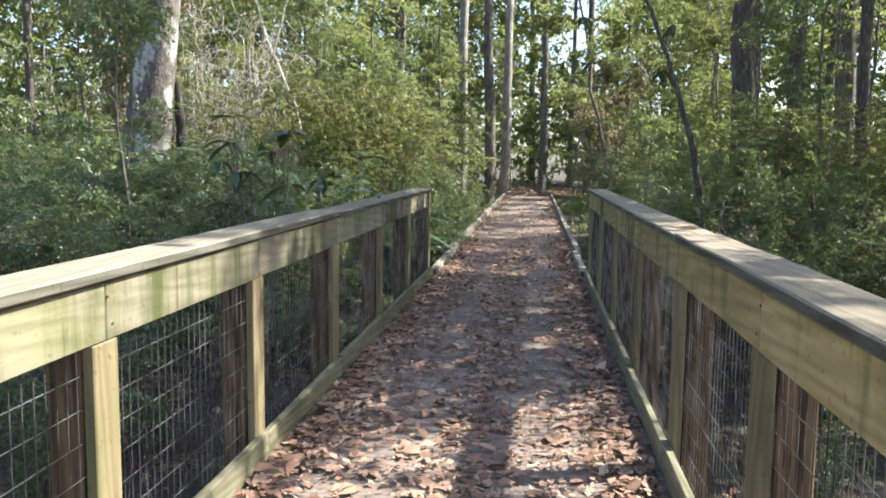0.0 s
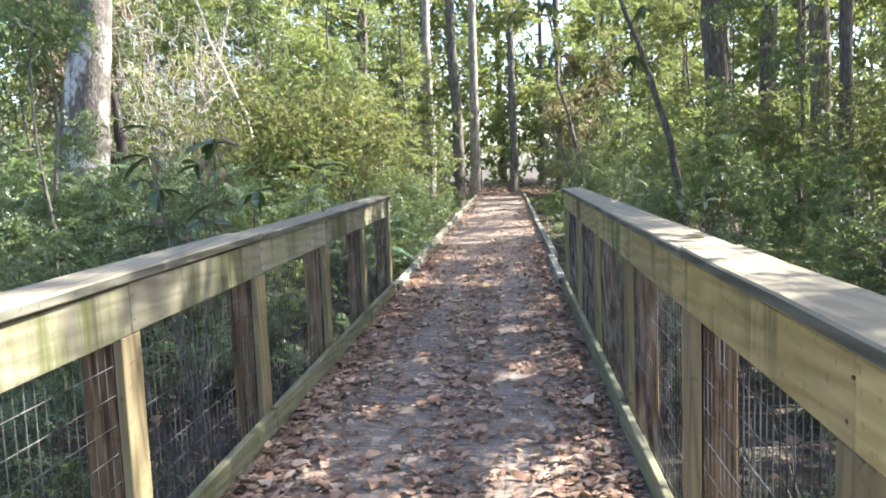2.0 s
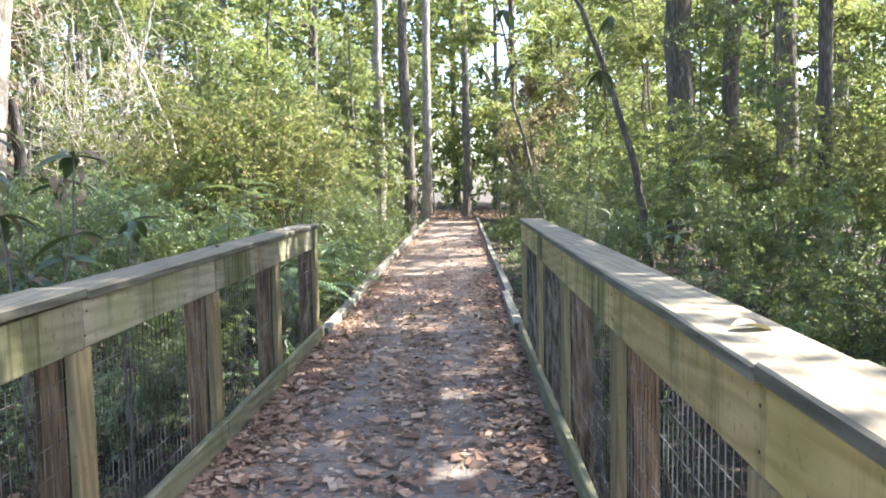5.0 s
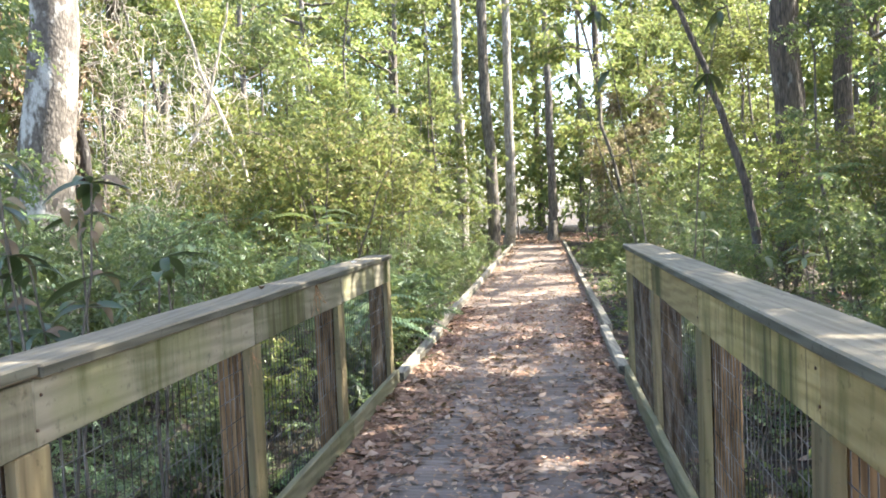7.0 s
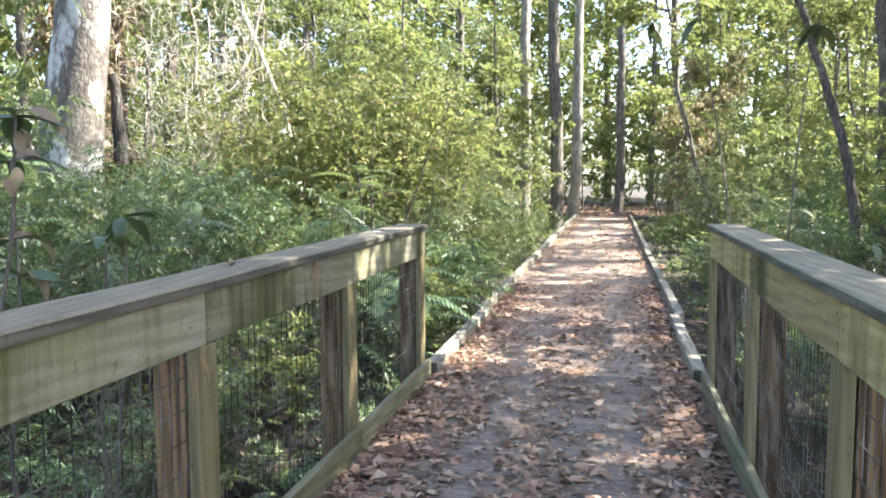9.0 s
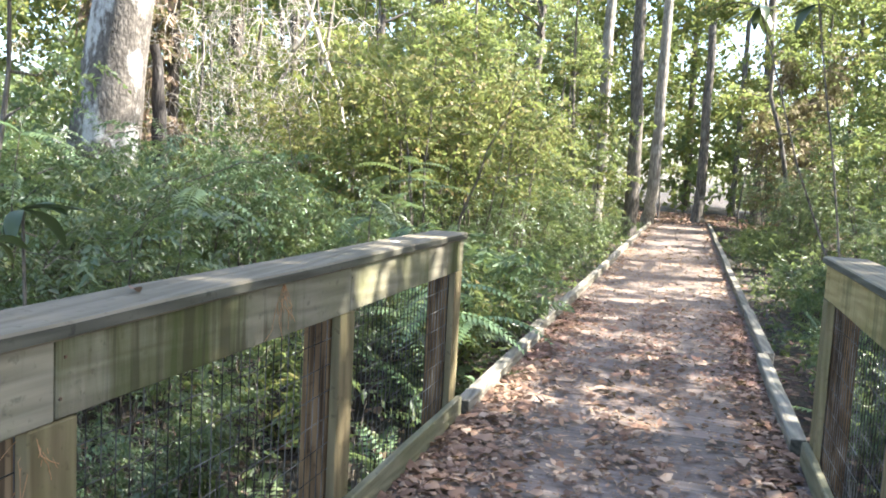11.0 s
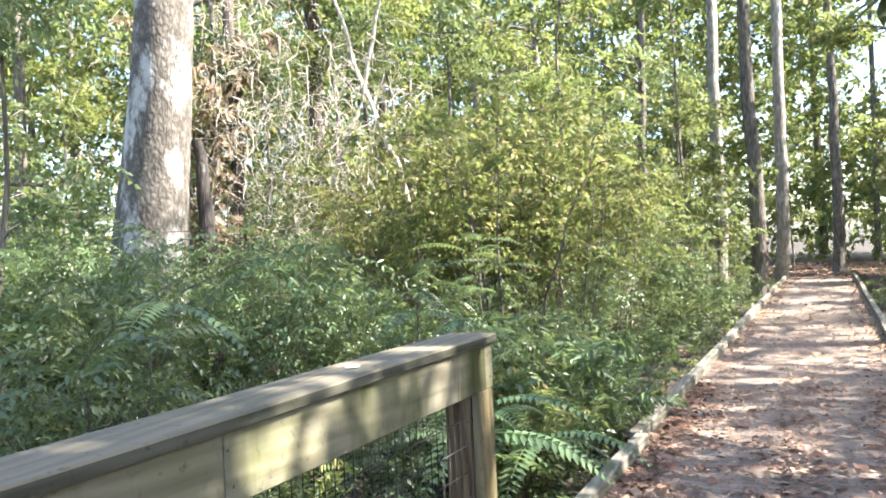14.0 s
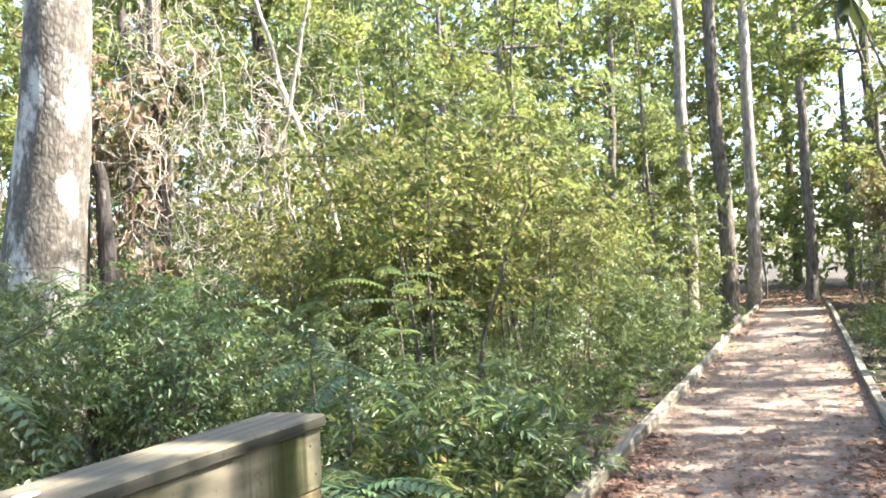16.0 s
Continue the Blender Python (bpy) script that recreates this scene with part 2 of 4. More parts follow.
M_SOIL = ground_material()
M_WIRE, _nt, _bs = shader("galvanised_wire")
_n = noise_fac(_nt, stretched(_nt, (1, 1, 1), False), 6.0, 3)
_nt.links.new(ramp(_nt, _n, [(0.4, (0.03, 0.027, 0.025)), (0.7, (0.24, 0.235, 0.23))]), _bs.inputs["Base Color"])
_bs.inputs["Metallic"].default_value, _bs.inputs["Roughness"].default_value = 0.7, 0.5


# ---- building blocks ----
def mesh_np(name, verts, faces):
    """A mesh from arrays: (n, 3) places, (m, 3) or (m, 4) corners."""
    me = bpy.data.meshes.new(name)
    verts, faces = np.asarray(verts, np.float32), np.asarray(faces, np.int32)
    k = faces.shape[1]
    me.vertices.add(len(verts))
    me.vertices.foreach_set("co", verts.ravel())
    me.loops.add(faces.size)
    me.loops.foreach_set("vertex_index", faces.ravel())
    me.polygons.add(len(faces))
    me.polygons.foreach_set("loop_start", np.arange(0, faces.size, k, dtype=np.int32))
    me.update(calc_edges=True)
    return me


def part(name, shape, material, parent=None, label="", kind=""):
    """Links a bmesh or a mesh as one object, under a thing or a part."""
    if isinstance(shape, bmesh.types.BMesh):
        me = bpy.data.meshes.new(name)
        shape.to_mesh(me)
        shape.free()
    else:
        me = shape
    if not me.materials:
        me.materials.append(material)
    ob = new(name, me)
    if parent is not None:
        ob.parent = parent
    return tagged(ob, label, kind=kind)


def box(sx, sy, sz, bevel=0.004, cuts=0, warp=0.0, seed=0):
    """A bevelled board about the origin, cut along its longest side and slightly warped."""
    bm = bmesh.new()
    bmesh.ops.create_cube(bm, size=1, matrix=Matrix.Diagonal((sx, sy, sz, 1)))
    ax = max(range(3), key=lambda i: (sx, sy, sz)[i])
    if cuts:
        long_edges = [e for e in bm.edges if abs((e.verts[0].co - e.verts[1].co)[ax]) > 1e-4]
        bmesh.ops.subdivide_edges(bm, edges=long_edges, cuts=cuts)
    if bevel:
        sharp = [e for e in bm.edges if len(e.link_faces) == 2 and e.calc_face_angle() > 1.0]
        bmesh.ops.bevel(bm, geom=sharp, offset=bevel, segments=1, affect="EDGES")
    if warp:
        for v in bm.verts:
            q = Vector((v.co[ax] * 1.3 + seed * 7.1, seed * 3.3, 0.5))
            d = noise.noise_vector(q) * warp
            d[ax] = 0
            v.co += d
    return bm


def boards(name, material, parent, x0, x1, y0, y1, z0, z1, cuts=0, warp=0.0, seed=0, bevel=0.004, label="", rz=0.0):
    bm = box(x1 - x0, y1 - y0, z1 - z0, bevel, cuts, warp, seed)
    ob = part(name, bm, material, parent, label)
    ob.matrix_basis = pose((x0 + x1) / 2, (y0 + y1) / 2, (z0 + z1) / 2, 0, 0, rz)
    return ob


def tube_arrays(points, radii, sides=6):
    """A tapered tube along points: arrays of places and four-cornered faces."""
    P, R = np.asarray(points, float), np.asarray(radii, float)
    T = np.gradient(P, axis=0)
    T /= np.linalg.norm(T, axis=1)[:, None] + 1e-9
    up = np.where(np.abs(T[:, 2:3]) > 0.9, np.array([[1.0, 0, 0]]), np.array([[0, 0, 1.0]]))
    A = np.cross(T, up)
    A /= np.linalg.norm(A, axis=1)[:, None] + 1e-9
    B = np.cross(T, A)
    ang = np.linspace(0, 2 * np.pi, sides, endpoint=False)
    ring = A[:, None] * np.cos(ang)[None, :, None] + B[:, None] * np.sin(ang)[None, :, None]
    V = (P[:, None] + ring * R[:, None, None]).reshape(-1, 3)
    i, j = np.meshgrid(np.arange(len(P) - 1), np.arange(sides), indexing="ij")
    a, b = i * sides + j, i * sides + (j + 1) % sides
    F = np.stack([a, b, b + sides, a + sides], -1).reshape(-1, 4)
    return V, F


def joined(pieces):
    V, F, n = [], [], 0
    for v, f in pieces:
        V.append(v)
        F.append(f + n)
        n += len(v)
    return np.concatenate(V), np.concatenate(F)


def unit(a):
    return a / (np.linalg.norm(a, axis=-1, keepdims=True) + 1e-9)


def leaves_at(base, along, normal, length, width, fold=0.18):
    """Leaves of two folded triangles each, from arrays of stalk ends, directions and upper sides."""
    along = unit(along)
    side = unit(np.cross(normal, along))
    nrm = np.cross(along, side)
    L, W = np.asarray(length)[:, None], np.asarray(width)[:, None]
    mid = base + along * L * 0.45 + nrm * W * fold
    tip = base + along * L - nrm * L * 0.12
    V = np.stack([base, mid - side * W * 0.5, tip, mid + side * W * 0.5], 1).reshape(-1, 3)
    k = np.arange(len(base))[:, None] * 4
    F = np.concatenate([k + np.array([[0, 1, 2]]), k + np.array([[0, 2, 3]])], 1).reshape(-1, 3)
    return V, F


def sprays(rng, centres, heads, span, count, leaf, wide=0.5, opposite=False, droop=0.35, tilt=0.7):
    """Leafy twigs: at each centre a twig towards heads, with count leaves set along both sides of it."""
    n = len(centres)
    heads = unit(heads)
    s = (np.arange(count) // (2 if opposite else 1)) / max(1, (count - 1) / (2 if opposite else 1))
    sg = np.where(np.arange(count) % 2 == 0, 1.0, -1.0)
    sp = span * rng.uniform(0.7, 1.3, n)
    up = unit(np.array([[0, 0, 1.0]]) + rng.normal(0, tilt, (n, 3)))
    side = unit(np.cross(heads, up))
    P = centres[:, None] + heads[:, None] * (s[None, :, None] * sp[:, None, None])
    P[..., 2] -= droop * sp[:, None] * s[None, :] ** 2
    D = heads[:, None] * 0.55 + side[:, None] * sg[None, :, None] * 0.9 + rng.normal(0, 0.25, (n, count, 3))
    D[..., 2] -= 0.4
    N = up[:, None] + rng.normal(0, tilt, (n, count, 3))
    L = leaf * rng.uniform(0.65, 1.25, (n, count))
    return leaves_at(P.reshape(-1, 3), D.reshape(-1, 3), N.reshape(-1, 3), L.ravel(), L.ravel() * wide * rng.uniform(0.8, 1.15, n * count))


def bent(rng, a, b, n=6, wob=0.1, sag=0.0):
    """A wavering line of points from a to b."""
    a, b = np.asarray(a, float), np.asarray(b, float)
    t = np.linspace(0, 1, n)[:, None]
    P = a + (b - a) * t
    w = np.cumsum(rng.normal(0, wob, (n, 3)), 0)
    w -= t * w[-1]
    P = P + w * (t > 0)
    P[:, 2] += sag * 4 * (t * (1 - t))[:, 0]
    return P


def smooth(a, b, x):
    t = np.clip((x - a) / (b - a), 0, 1)
    return t * t * (3 - 2 * t)


def ground_z(x, y):
    """Height of the soil: a wet hollow under the bridge, level woods beyond."""
    x, y = np.asarray(x, float), np.asarray(y, float)
    hollow = 1.0 - smooth(5.5, 10.0, y)
    z = -0.2 - 0.72 * hollow * (1 - 0.45 * smooth(4, 12, np.abs(x))) + 0.05 * np.sin(x * 0.9 + y * 0.37) + 0.04 * np.sin(x * 0.31 - y * 0.8)
    z = z + 0.25 * smooth(5, 20, np.abs(x))
    onpath = smooth(30.6, 31.6, y) * (1 - smooth(1.5, 4, np.abs(x - 0.0)))
    return z * (1 - onpath) + onpath * (0.0)


# ---- ground ----
def ground():
    fine_x, fine_y = np.arange(-24, 24.1, 0.4), np.arange(-12, 48.1, 0.4)
    xs = np.concatenate([[-3000, -600, -150, -60, -36], fine_x, [36, 60, 150, 600, 3000]])
    ys = np.concatenate([[-3000, -600, -150, -60, -30], fine_y, [60, 90, 200, 700, 3000]])
    X, Y = np.meshgrid(xs, ys)
    V = np.stack([X, Y, ground_z(X, Y)], -1).reshape(-1, 3)
    i, j = np.meshgrid(np.arange(len(ys) - 1), np.arange(len(xs) - 1), indexing="ij")
    a = i * len(xs) + j
    F = np.stack([a, a + 1, a + len(xs) + 1, a + len(xs)], -1).reshape(-1, 4)
    g = part("ground", mesh_np("ground", V, F), M_SOIL, None, "brown woodland soil strewn with old leaves", "structure")
    for p in g.data.polygons:
        p.use_smooth = True
    g["category"] = "ground"


ground()

# ---- railings of the bridge ----
POSTS_L = [7.0, 5.475, 3.985, 2.455, 0.99, -0.33, -1.85, -3.37, -4.89, -6.41, -7.93, -9.45, -10.97]
POSTS_R = [7.0, 5.51, 4.03, 2.53, 1.08, -0.24, -1.76, -3.28, -4.80, -6.32, -7.84, -9.36, -10.88]
RAIL_END = 7.05


def wire_mesh(y0, y1, x):
    """Welded wire: uprights every 50 mm, long wires every 100 mm."""
    pieces, r = [], 0.002
    for y in np.arange(y0, y1, 0.05):
        pieces.append(tube_arrays([(x, y, 0.03), (x, y, 0.98)], [r, r], 4))
    for z in np.arange(0.06, 0.98, 0.1):
        n = 24
        pieces.append(tube_arrays([(x + 0.004 * math.sin(k * 1.7 + z * 9), y0 + (y1 - y0) * k / n, z + 0.003 * math.sin(k * 2.3)) for k in range(n + 1)], [r] * (n + 1), 4))
    return mesh_np("wire_mesh", *joined(pieces))


_bm = bmesh.new()
bmesh.ops.create_cone(_bm, cap_ends=True, segments=8, radius1=0.0048, radius2=0.004, depth=0.004, matrix=Matrix.Rotation(radians(90), 4, "Y"))
NAIL = bpy.data.meshes.new("nail")
_bm.to_mesh(NAIL)
_bm.free()
M_NAIL, _nt, _bs = shader("rusty_nail")
_nt.links.new(ramp(_nt, noise_fac(_nt, stretched(_nt, (1, 1, 1)), 90.0), [(0.3, (0.03, 0.018, 0.012)), (0.7, (0.12, 0.06, 0.03))]), _bs.inputs["Base Color"])
_bs.inputs["Roughness"].default_value = 0.7
NAIL.materials.append(M_NAIL)


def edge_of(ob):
    """Gives the upright sides of a cap board a darker material than its top."""
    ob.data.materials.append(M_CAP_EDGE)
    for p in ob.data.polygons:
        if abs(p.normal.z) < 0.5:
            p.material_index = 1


def railing(side, posts, cap_joints, fascia_z0, lift):
    s = side
    base = new("railing")
    tagged(base, "weathered timber bridge railing with posts and welded wire mesh", "railing", "bridge railings")
    inner = 0.938

    def xs(a, b):
        return (a, b) if s > 0 else (-b, -a)
    cuts_at = [RAIL_END] + cap_joints + [-11.4]
    for i in range(len(cuts_at) - 1):
        y1, y0 = cuts_at[i], cuts_at[i + 1] + 0.006
        dz = 0.006 * (i % 2)
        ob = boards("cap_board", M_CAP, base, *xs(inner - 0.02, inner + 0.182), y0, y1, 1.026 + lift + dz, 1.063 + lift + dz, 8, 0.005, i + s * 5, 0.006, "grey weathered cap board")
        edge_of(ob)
    joints = [RAIL_END - 0.004] + [p - 0.02 for p in posts[1:]]
    for i in range(len(joints) - 1):
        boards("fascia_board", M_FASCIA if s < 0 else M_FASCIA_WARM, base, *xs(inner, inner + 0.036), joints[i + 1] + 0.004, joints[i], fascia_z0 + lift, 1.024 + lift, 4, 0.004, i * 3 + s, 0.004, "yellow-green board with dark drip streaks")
        boards("bottom_board", M_KERBB, base, *xs(inner - 0.038, inner - 0.001), joints[i + 1] + 0.004, joints[i], 0.004, 0.126 + 0.006 * ((i * 7) % 3), 4, 0.004, i * 5 + s, 0.005, "mossy green board along the deck edge")
    for i, y in enumerate(posts):
        c = y - (0.025 if s < 0 else 0.0)
        p = boards("post", M_POST, base, *xs(inner + 0.044, inner + 0.158), c - 0.058, c + 0.058, -1.5, 1.022 + lift, 0, 0, i, 0.006)
        b = box(0.036, 0.136, fascia_z0 + lift - 0.004, 0.004)
        bo = part("batten", b, M_BATTEN, p)
        bo.matrix_basis = pose(-s * 0.082, 0.004 * math.sin(i * 3.7), (fascia_z0 + lift) / 2 - (-1.5 + 1.022 + lift) / 2)
    for i, y in enumerate(posts[:8]):
        for dz in (0.045, 0.13):
            o = new("nail", NAIL)
            o.parent = base
            o.matrix_basis = pose(s * (inner - 0.0005), y + 0.012 * math.sin(i * 5 + dz * 40), fascia_z0 + lift + dz)
    part("wire_mesh", wire_mesh(-10.9, RAIL_END - 0.05, s * (inner + 0.0405)), M_WIRE, base, "thin rusty welded wire mesh")
    return base


railing(-1, POSTS_L, [2.44, -1.9, -6.4], 0.852, 0.0)
railing(1, POSTS_R, [1.06, -3.3, -7.8], 0.852, 0.018)

# ---- kerb timbers of the boardwalk ----
for s in (-1, 1):
    kerb = new("kerb_rail")
    tagged(kerb, "low grey timber kerb along the boardwalk edge", "kerb", "boardwalk kerbs")
    ends = [7.09, 9.6, 12.05, 14.5, 16.9, 19.3, 21.8, 24.2, 26.7, 29.1, 31.4] if s < 0 else [7.2, 9.5, 11.9, 14.4, 16.8, 19.2, 21.7, 24.1, 26.6, 29.0, 31.6]
    for i in range(len(ends) - 1):
        x0 = 0.895 + 0.008 * ((i * 5) % 3) - (0.03 if i == 0 else 0)
        xa, xb = (x0, x0 + 0.088) if s > 0 else (-x0 - 0.088, -x0)
        boards("timber", M_TIMBER, kerb, xa, xb, ends[i], ends[i + 1] - 0.012, 0.003, 0.092 + 0.006 * (i % 2), 6, 0.006, i + 20 * s, 0.008)
    boards("end_grain", M_CAP_EDGE, kerb, *((0.869, 0.945) if s > 0 else (-0.945, -0.869)), ends[0] - 0.004, ends[0] + 0.004, 0.006, 0.088, 0, 0, s, 0.002, "dark weathered end grain")

# ---- beams under the deck ----
for x in (-0.8, 0.8):
    for y0, y1 in ((-11.5, 0.0), (0.004, 7.2), (7.204, 19.0), (19.004, 31.3)):
        bb = boards("deck_beam", M_BEAM, None, x - 0.045, x + 0.045, y0, y1, -0.28 if y1 < 8 else -0.16, -0.042)
        tagged(bb, "dark timber beam under the deck boards", "beam", "deck beams")


# ---- foliage ----
def shrub_mesh(seed, height, radius, n_sprays, leaf, wide=0.5, opposite=False, span=0.3, count=12, stems=6, tilt=0.7):
    rng = np.random.default_rng(seed)
    wood_pieces, cent, head = [], [], []
    for k in range(stems):
        a = rng.uniform(0, 2 * np.pi)
        r = radius * rng.uniform(0.35, 1.0)
        top = (r * math.cos(a), r * math.sin(a), height * rng.uniform(0.65, 1.05))
        P = bent(rng, (0.12 * math.cos(a), 0.12 * math.sin(a), -0.1), top, 8, 0.05, 0.12 * height)
        wood_pieces.append(tube_arrays(P, np.linspace(0.014, 0.003, 8) * (0.6 + height * 0.25), 4))
        for q in range(4):
            i = rng.integers(2, 8)
            e = P[i] + np.array([rng.normal(0, 0.45), rng.normal(0, 0.45), rng.uniform(-0.1, 0.35)]) * radius
            Q = bent(rng, P[i], e, 5, 0.03)
            wood_pieces.append(tube_arrays(Q, np.linspace(0.006, 0.002, 5) * (0.6 + height * 0.25), 3))
            m = max(1, n_sprays // (stems * 5))
            t = rng.integers(1, 5, m)
            cent.append(Q[t] + rng.normal(0, 0.10 * radius, (m, 3)))
            head.append(np.stack([rng.normal(0, 1, m), rng.normal(0, 1, m), rng.normal(0.1, 0.3, m)], 1))
        m = max(1, n_sprays // (stems * 5))
        t = rng.integers(3, 8, m)
        cent.append(P[t] + rng.normal(0, 0.16 * radius, (m, 3)))
        head.append(np.stack([rng.normal(0, 1, m), rng.normal(0, 1, m), rng.normal(0.1, 0.3, m)], 1))
    C, H = np.concatenate(cent), np.concatenate(head)
    C[:, 2] = np.maximum(C[:, 2], 0.05)
    fol = mesh_np("foliage", *sprays(rng, C, H, span, count, leaf, wide, opposite, tilt=tilt))
    return mesh_np("branches", *joined(wood_pieces)), fol


def shrub(seed, material, label, category="shrub", **kw):
    base = new("shrub")
    tagged(base, label, category, "undergrowth")
    br, fol = shrub_mesh(seed, **kw)
    part("brushwood", br, M_TWIG, base, "", "stuff")
    part("foliage", fol, material, base)
    return base


def put(ob, x, y, s=1.0, rz=0.0, sz=1.0, dz=0.0):
    z = float(ground_z(x, y)) + dz
    return copy_thing(ob, pose(x, y, z, 0, 0, rz) @ Matrix.Diagonal((s, s, s * sz, 1)))


def place(ob, x, y, s=1.0, rz=0.0, sz=1.0, dz=0.0):
    z = float(ground_z(x, y)) + dz
    ob.matrix_basis = pose(x, y, z, 0, 0, rz) @ Matrix.Diagonal((s, s, s * sz, 1))


def scatter(kinds, spots, seed, smin, smax):
    """Sets copies of the kinds over the spots; the first of each kind stays where it is put first."""
    used, rng = set(), np.random.default_rng(seed)
    for n, (x, y, extra) in enumerate(spots):
        k = kinds[int(rng.integers(0, len(kinds)))]
        s, rz, sz = rng.uniform(smin, smax) * extra, rng.uniform(0, 360), rng.uniform(0.85, 1.2)
        if k.name in used:
            put(k, x, y, s, rz, sz)
        else:
            place(k, x, y, s, rz, sz)
            used.add(k.name)
    for k in kinds:
        if k.name not in used:
            place(k, -14 - len(used), 20, 1.0)


def sapling(seed, height, n_limbs, n_sprays, leaf, material, label, spread=1.6, low=0.2, r0=0.05, lean=0.4, bark_m=None):
    rng = np.random.default_rng(seed)
    base = new("sapling")
    tagged(base, label, "sapling", "understorey trees")
    top = (rng.normal(0, lean), rng.normal(0, lean), height)
    P = bent(rng, (0, 0, -0.2), top, 12, 0.07)
    part("trunk", mesh_np("trunk", *tube_arrays(P, np.linspace(r0, r0 * 0.2, 12), 7)), bark_m or M_BARK, base)
    cent, head = [], []
    for k in range(n_limbs):
        f = rng.uniform(low, 1.0)
        i = min(11, int(f * 11))
        a = rng.uniform(0, 2 * np.pi)
        ln = spread * rng.uniform(0.5, 1.0) * (1.15 - 0.6 * f)
        e = P[i] + np.array([math.cos(a) * ln, math.sin(a) * ln, rng.uniform(-0.05, 0.45) * ln])
        Q = bent(rng, P[i], e, 7, 0.05)
        part("limb", mesh_np("limb", *tube_arrays(Q, np.linspace(r0 * 0.35, 0.004, 7), 5)), bark_m or M_BARK, base)
        m = n_sprays // n_limbs
        t = rng.uniform(0.25, 1.0, m) * 6
        ti = np.minimum(5, t.astype(int))
        C = Q[ti] + (Q[ti + 1] - Q[ti]) * (t - ti)[:, None] + rng.normal(0, 0.16, (m, 3)) * np.array([1, 1, 0.6])
        cent.append(C)
        head.append((e - P[i])[None] * 0.5 / ln + rng.normal(0, 0.7, (m, 3)) * np.array([1, 1, 0.35]))
    part("crown", mesh_np("crown", *sprays(rng, np.concatenate(cent), np.concatenate(head), 0.34, 12, leaf, 0.5)), material, base)
    return base


def trunk_arrays(rng, r, height, lean=(0, 0), flare=1.45, sides=14, rows=26, wob=0.14, fade=2.6):
    z = np.concatenate([np.linspace(-0.3, 1.2, 7), np.linspace(1.6, height, rows - 7)])
    t = np.clip(z / height, 0, 1)
    P = np.stack([lean[0] * t * height, lean[1] * t * height, z], 1)
    P[:, :2] += np.cumsum(rng.normal(0, wob * r, (rows, 2)), 0) * (z > 0.5)[:, None]
    R = r * (1 - 0.62 * t) * (1 + (flare - 1) * np.exp(-np.maximum(z, -0.3) * fade))
    V, F = tube_arrays(P, R, sides)
    a = np.tile(np.linspace(0, 2 * np.pi, sides, endpoint=False), rows)
    zz = np.repeat(z, sides)
    k = 1 + 0.05 * np.sin(a * 3 + zz * 0.7) + 0.035 * np.sin(a * 5 - zz * 1.3) + 0.10 * np.exp(-np.maximum(zz, 0) * 3) * np.sin(a * 4 + 1)
    C = np.repeat(P, sides, 0)
    return C + (V - C) * k[:, None], F, P


def crown_mesh(seed, z0, z1, radius, n_limbs, n_sprays, leaf):
    """Limbs and leaves of a tall tree, about its axis."""
    rng = np.random.default_rng(seed)
    pieces, cent, head = [], [], []
    for k in range(n_limbs):
        a, z = rng.uniform(0, 2 * np.pi), rng.uniform(z0, z1)
        ln = radius * rng.uniform(0.5, 1.05) * (1.1 - 0.5 * (z - z0) / (z1 - z0))
        e = np.array([math.cos(a) * ln, math.sin(a) * ln, z + ln * rng.uniform(0.05, 0.5)])
        Q = bent(rng, (0, 0, z), e, 8, 0.12)
        pieces.append(mesh_np("limb", *tube_arrays(Q, np.linspace(0.07, 0.012, 8), 6)))
        m = n_sprays // n_limbs
        t = rng.uniform(0.3, 1.0, m) * 7
        ti = np.minimum(6, t.astype(int))
        cent.append(Q[ti] + rng.normal(0, 0.5, (m, 3)) * np.array([1, 1, 0.55]))
        head.append(rng.normal(0, 1, (m, 3)) * np.array([1, 1, 0.3]))
    return pieces, mesh_np("crown", *sprays(rng, np.concatenate(cent), np.concatenate(head), 0.6, 10, leaf, 0.6))


CROWNS = [crown_mesh(101 + k, 5.5, 15.0, 3.4, 14, 430, 0.19) for k in range(3)]
THIN_CROWNS = [crown_mesh(111 + k, 6.0, 15.0, 3.2, 12, 120, 0.2) for k in range(3)]


def tree(x, y, r, height, material, label, lean=(0, 0), crown=0, flare=1.45, seed=0, lift=0.0, rz=0.0, dense=False, fade=2.6, wide=1.0):
    rng = np.random.default_rng(seed + 500)
    base = new("tree")
    tagged(base, label, "tree", "woodland trees")
    base.matrix_basis = pose(x, y, float(ground_z(x, y)))
    V, F, P = trunk_arrays(rng, r, height, lean, flare, fade=fade)
    t = part("trunk", mesh_np("trunk", V, F), material, base)
    for p in t.data.polygons:
        p.use_smooth = True
    if crown >= 0:
        limbs, leaves = (CROWNS if dense else THIN_CROWNS)[crown % 3]
        sh = pose(lean[0] * 10, lean[1] * 10, lift, 0, 0, rz) @ Matrix.Diagonal((wide, wide, 1, 1))
        for q in limbs:
            part("limb", q, M_BARK, base).matrix_basis = sh
        part("crown", leaves, M_CROWN, base).matrix_basis = sh
    return base


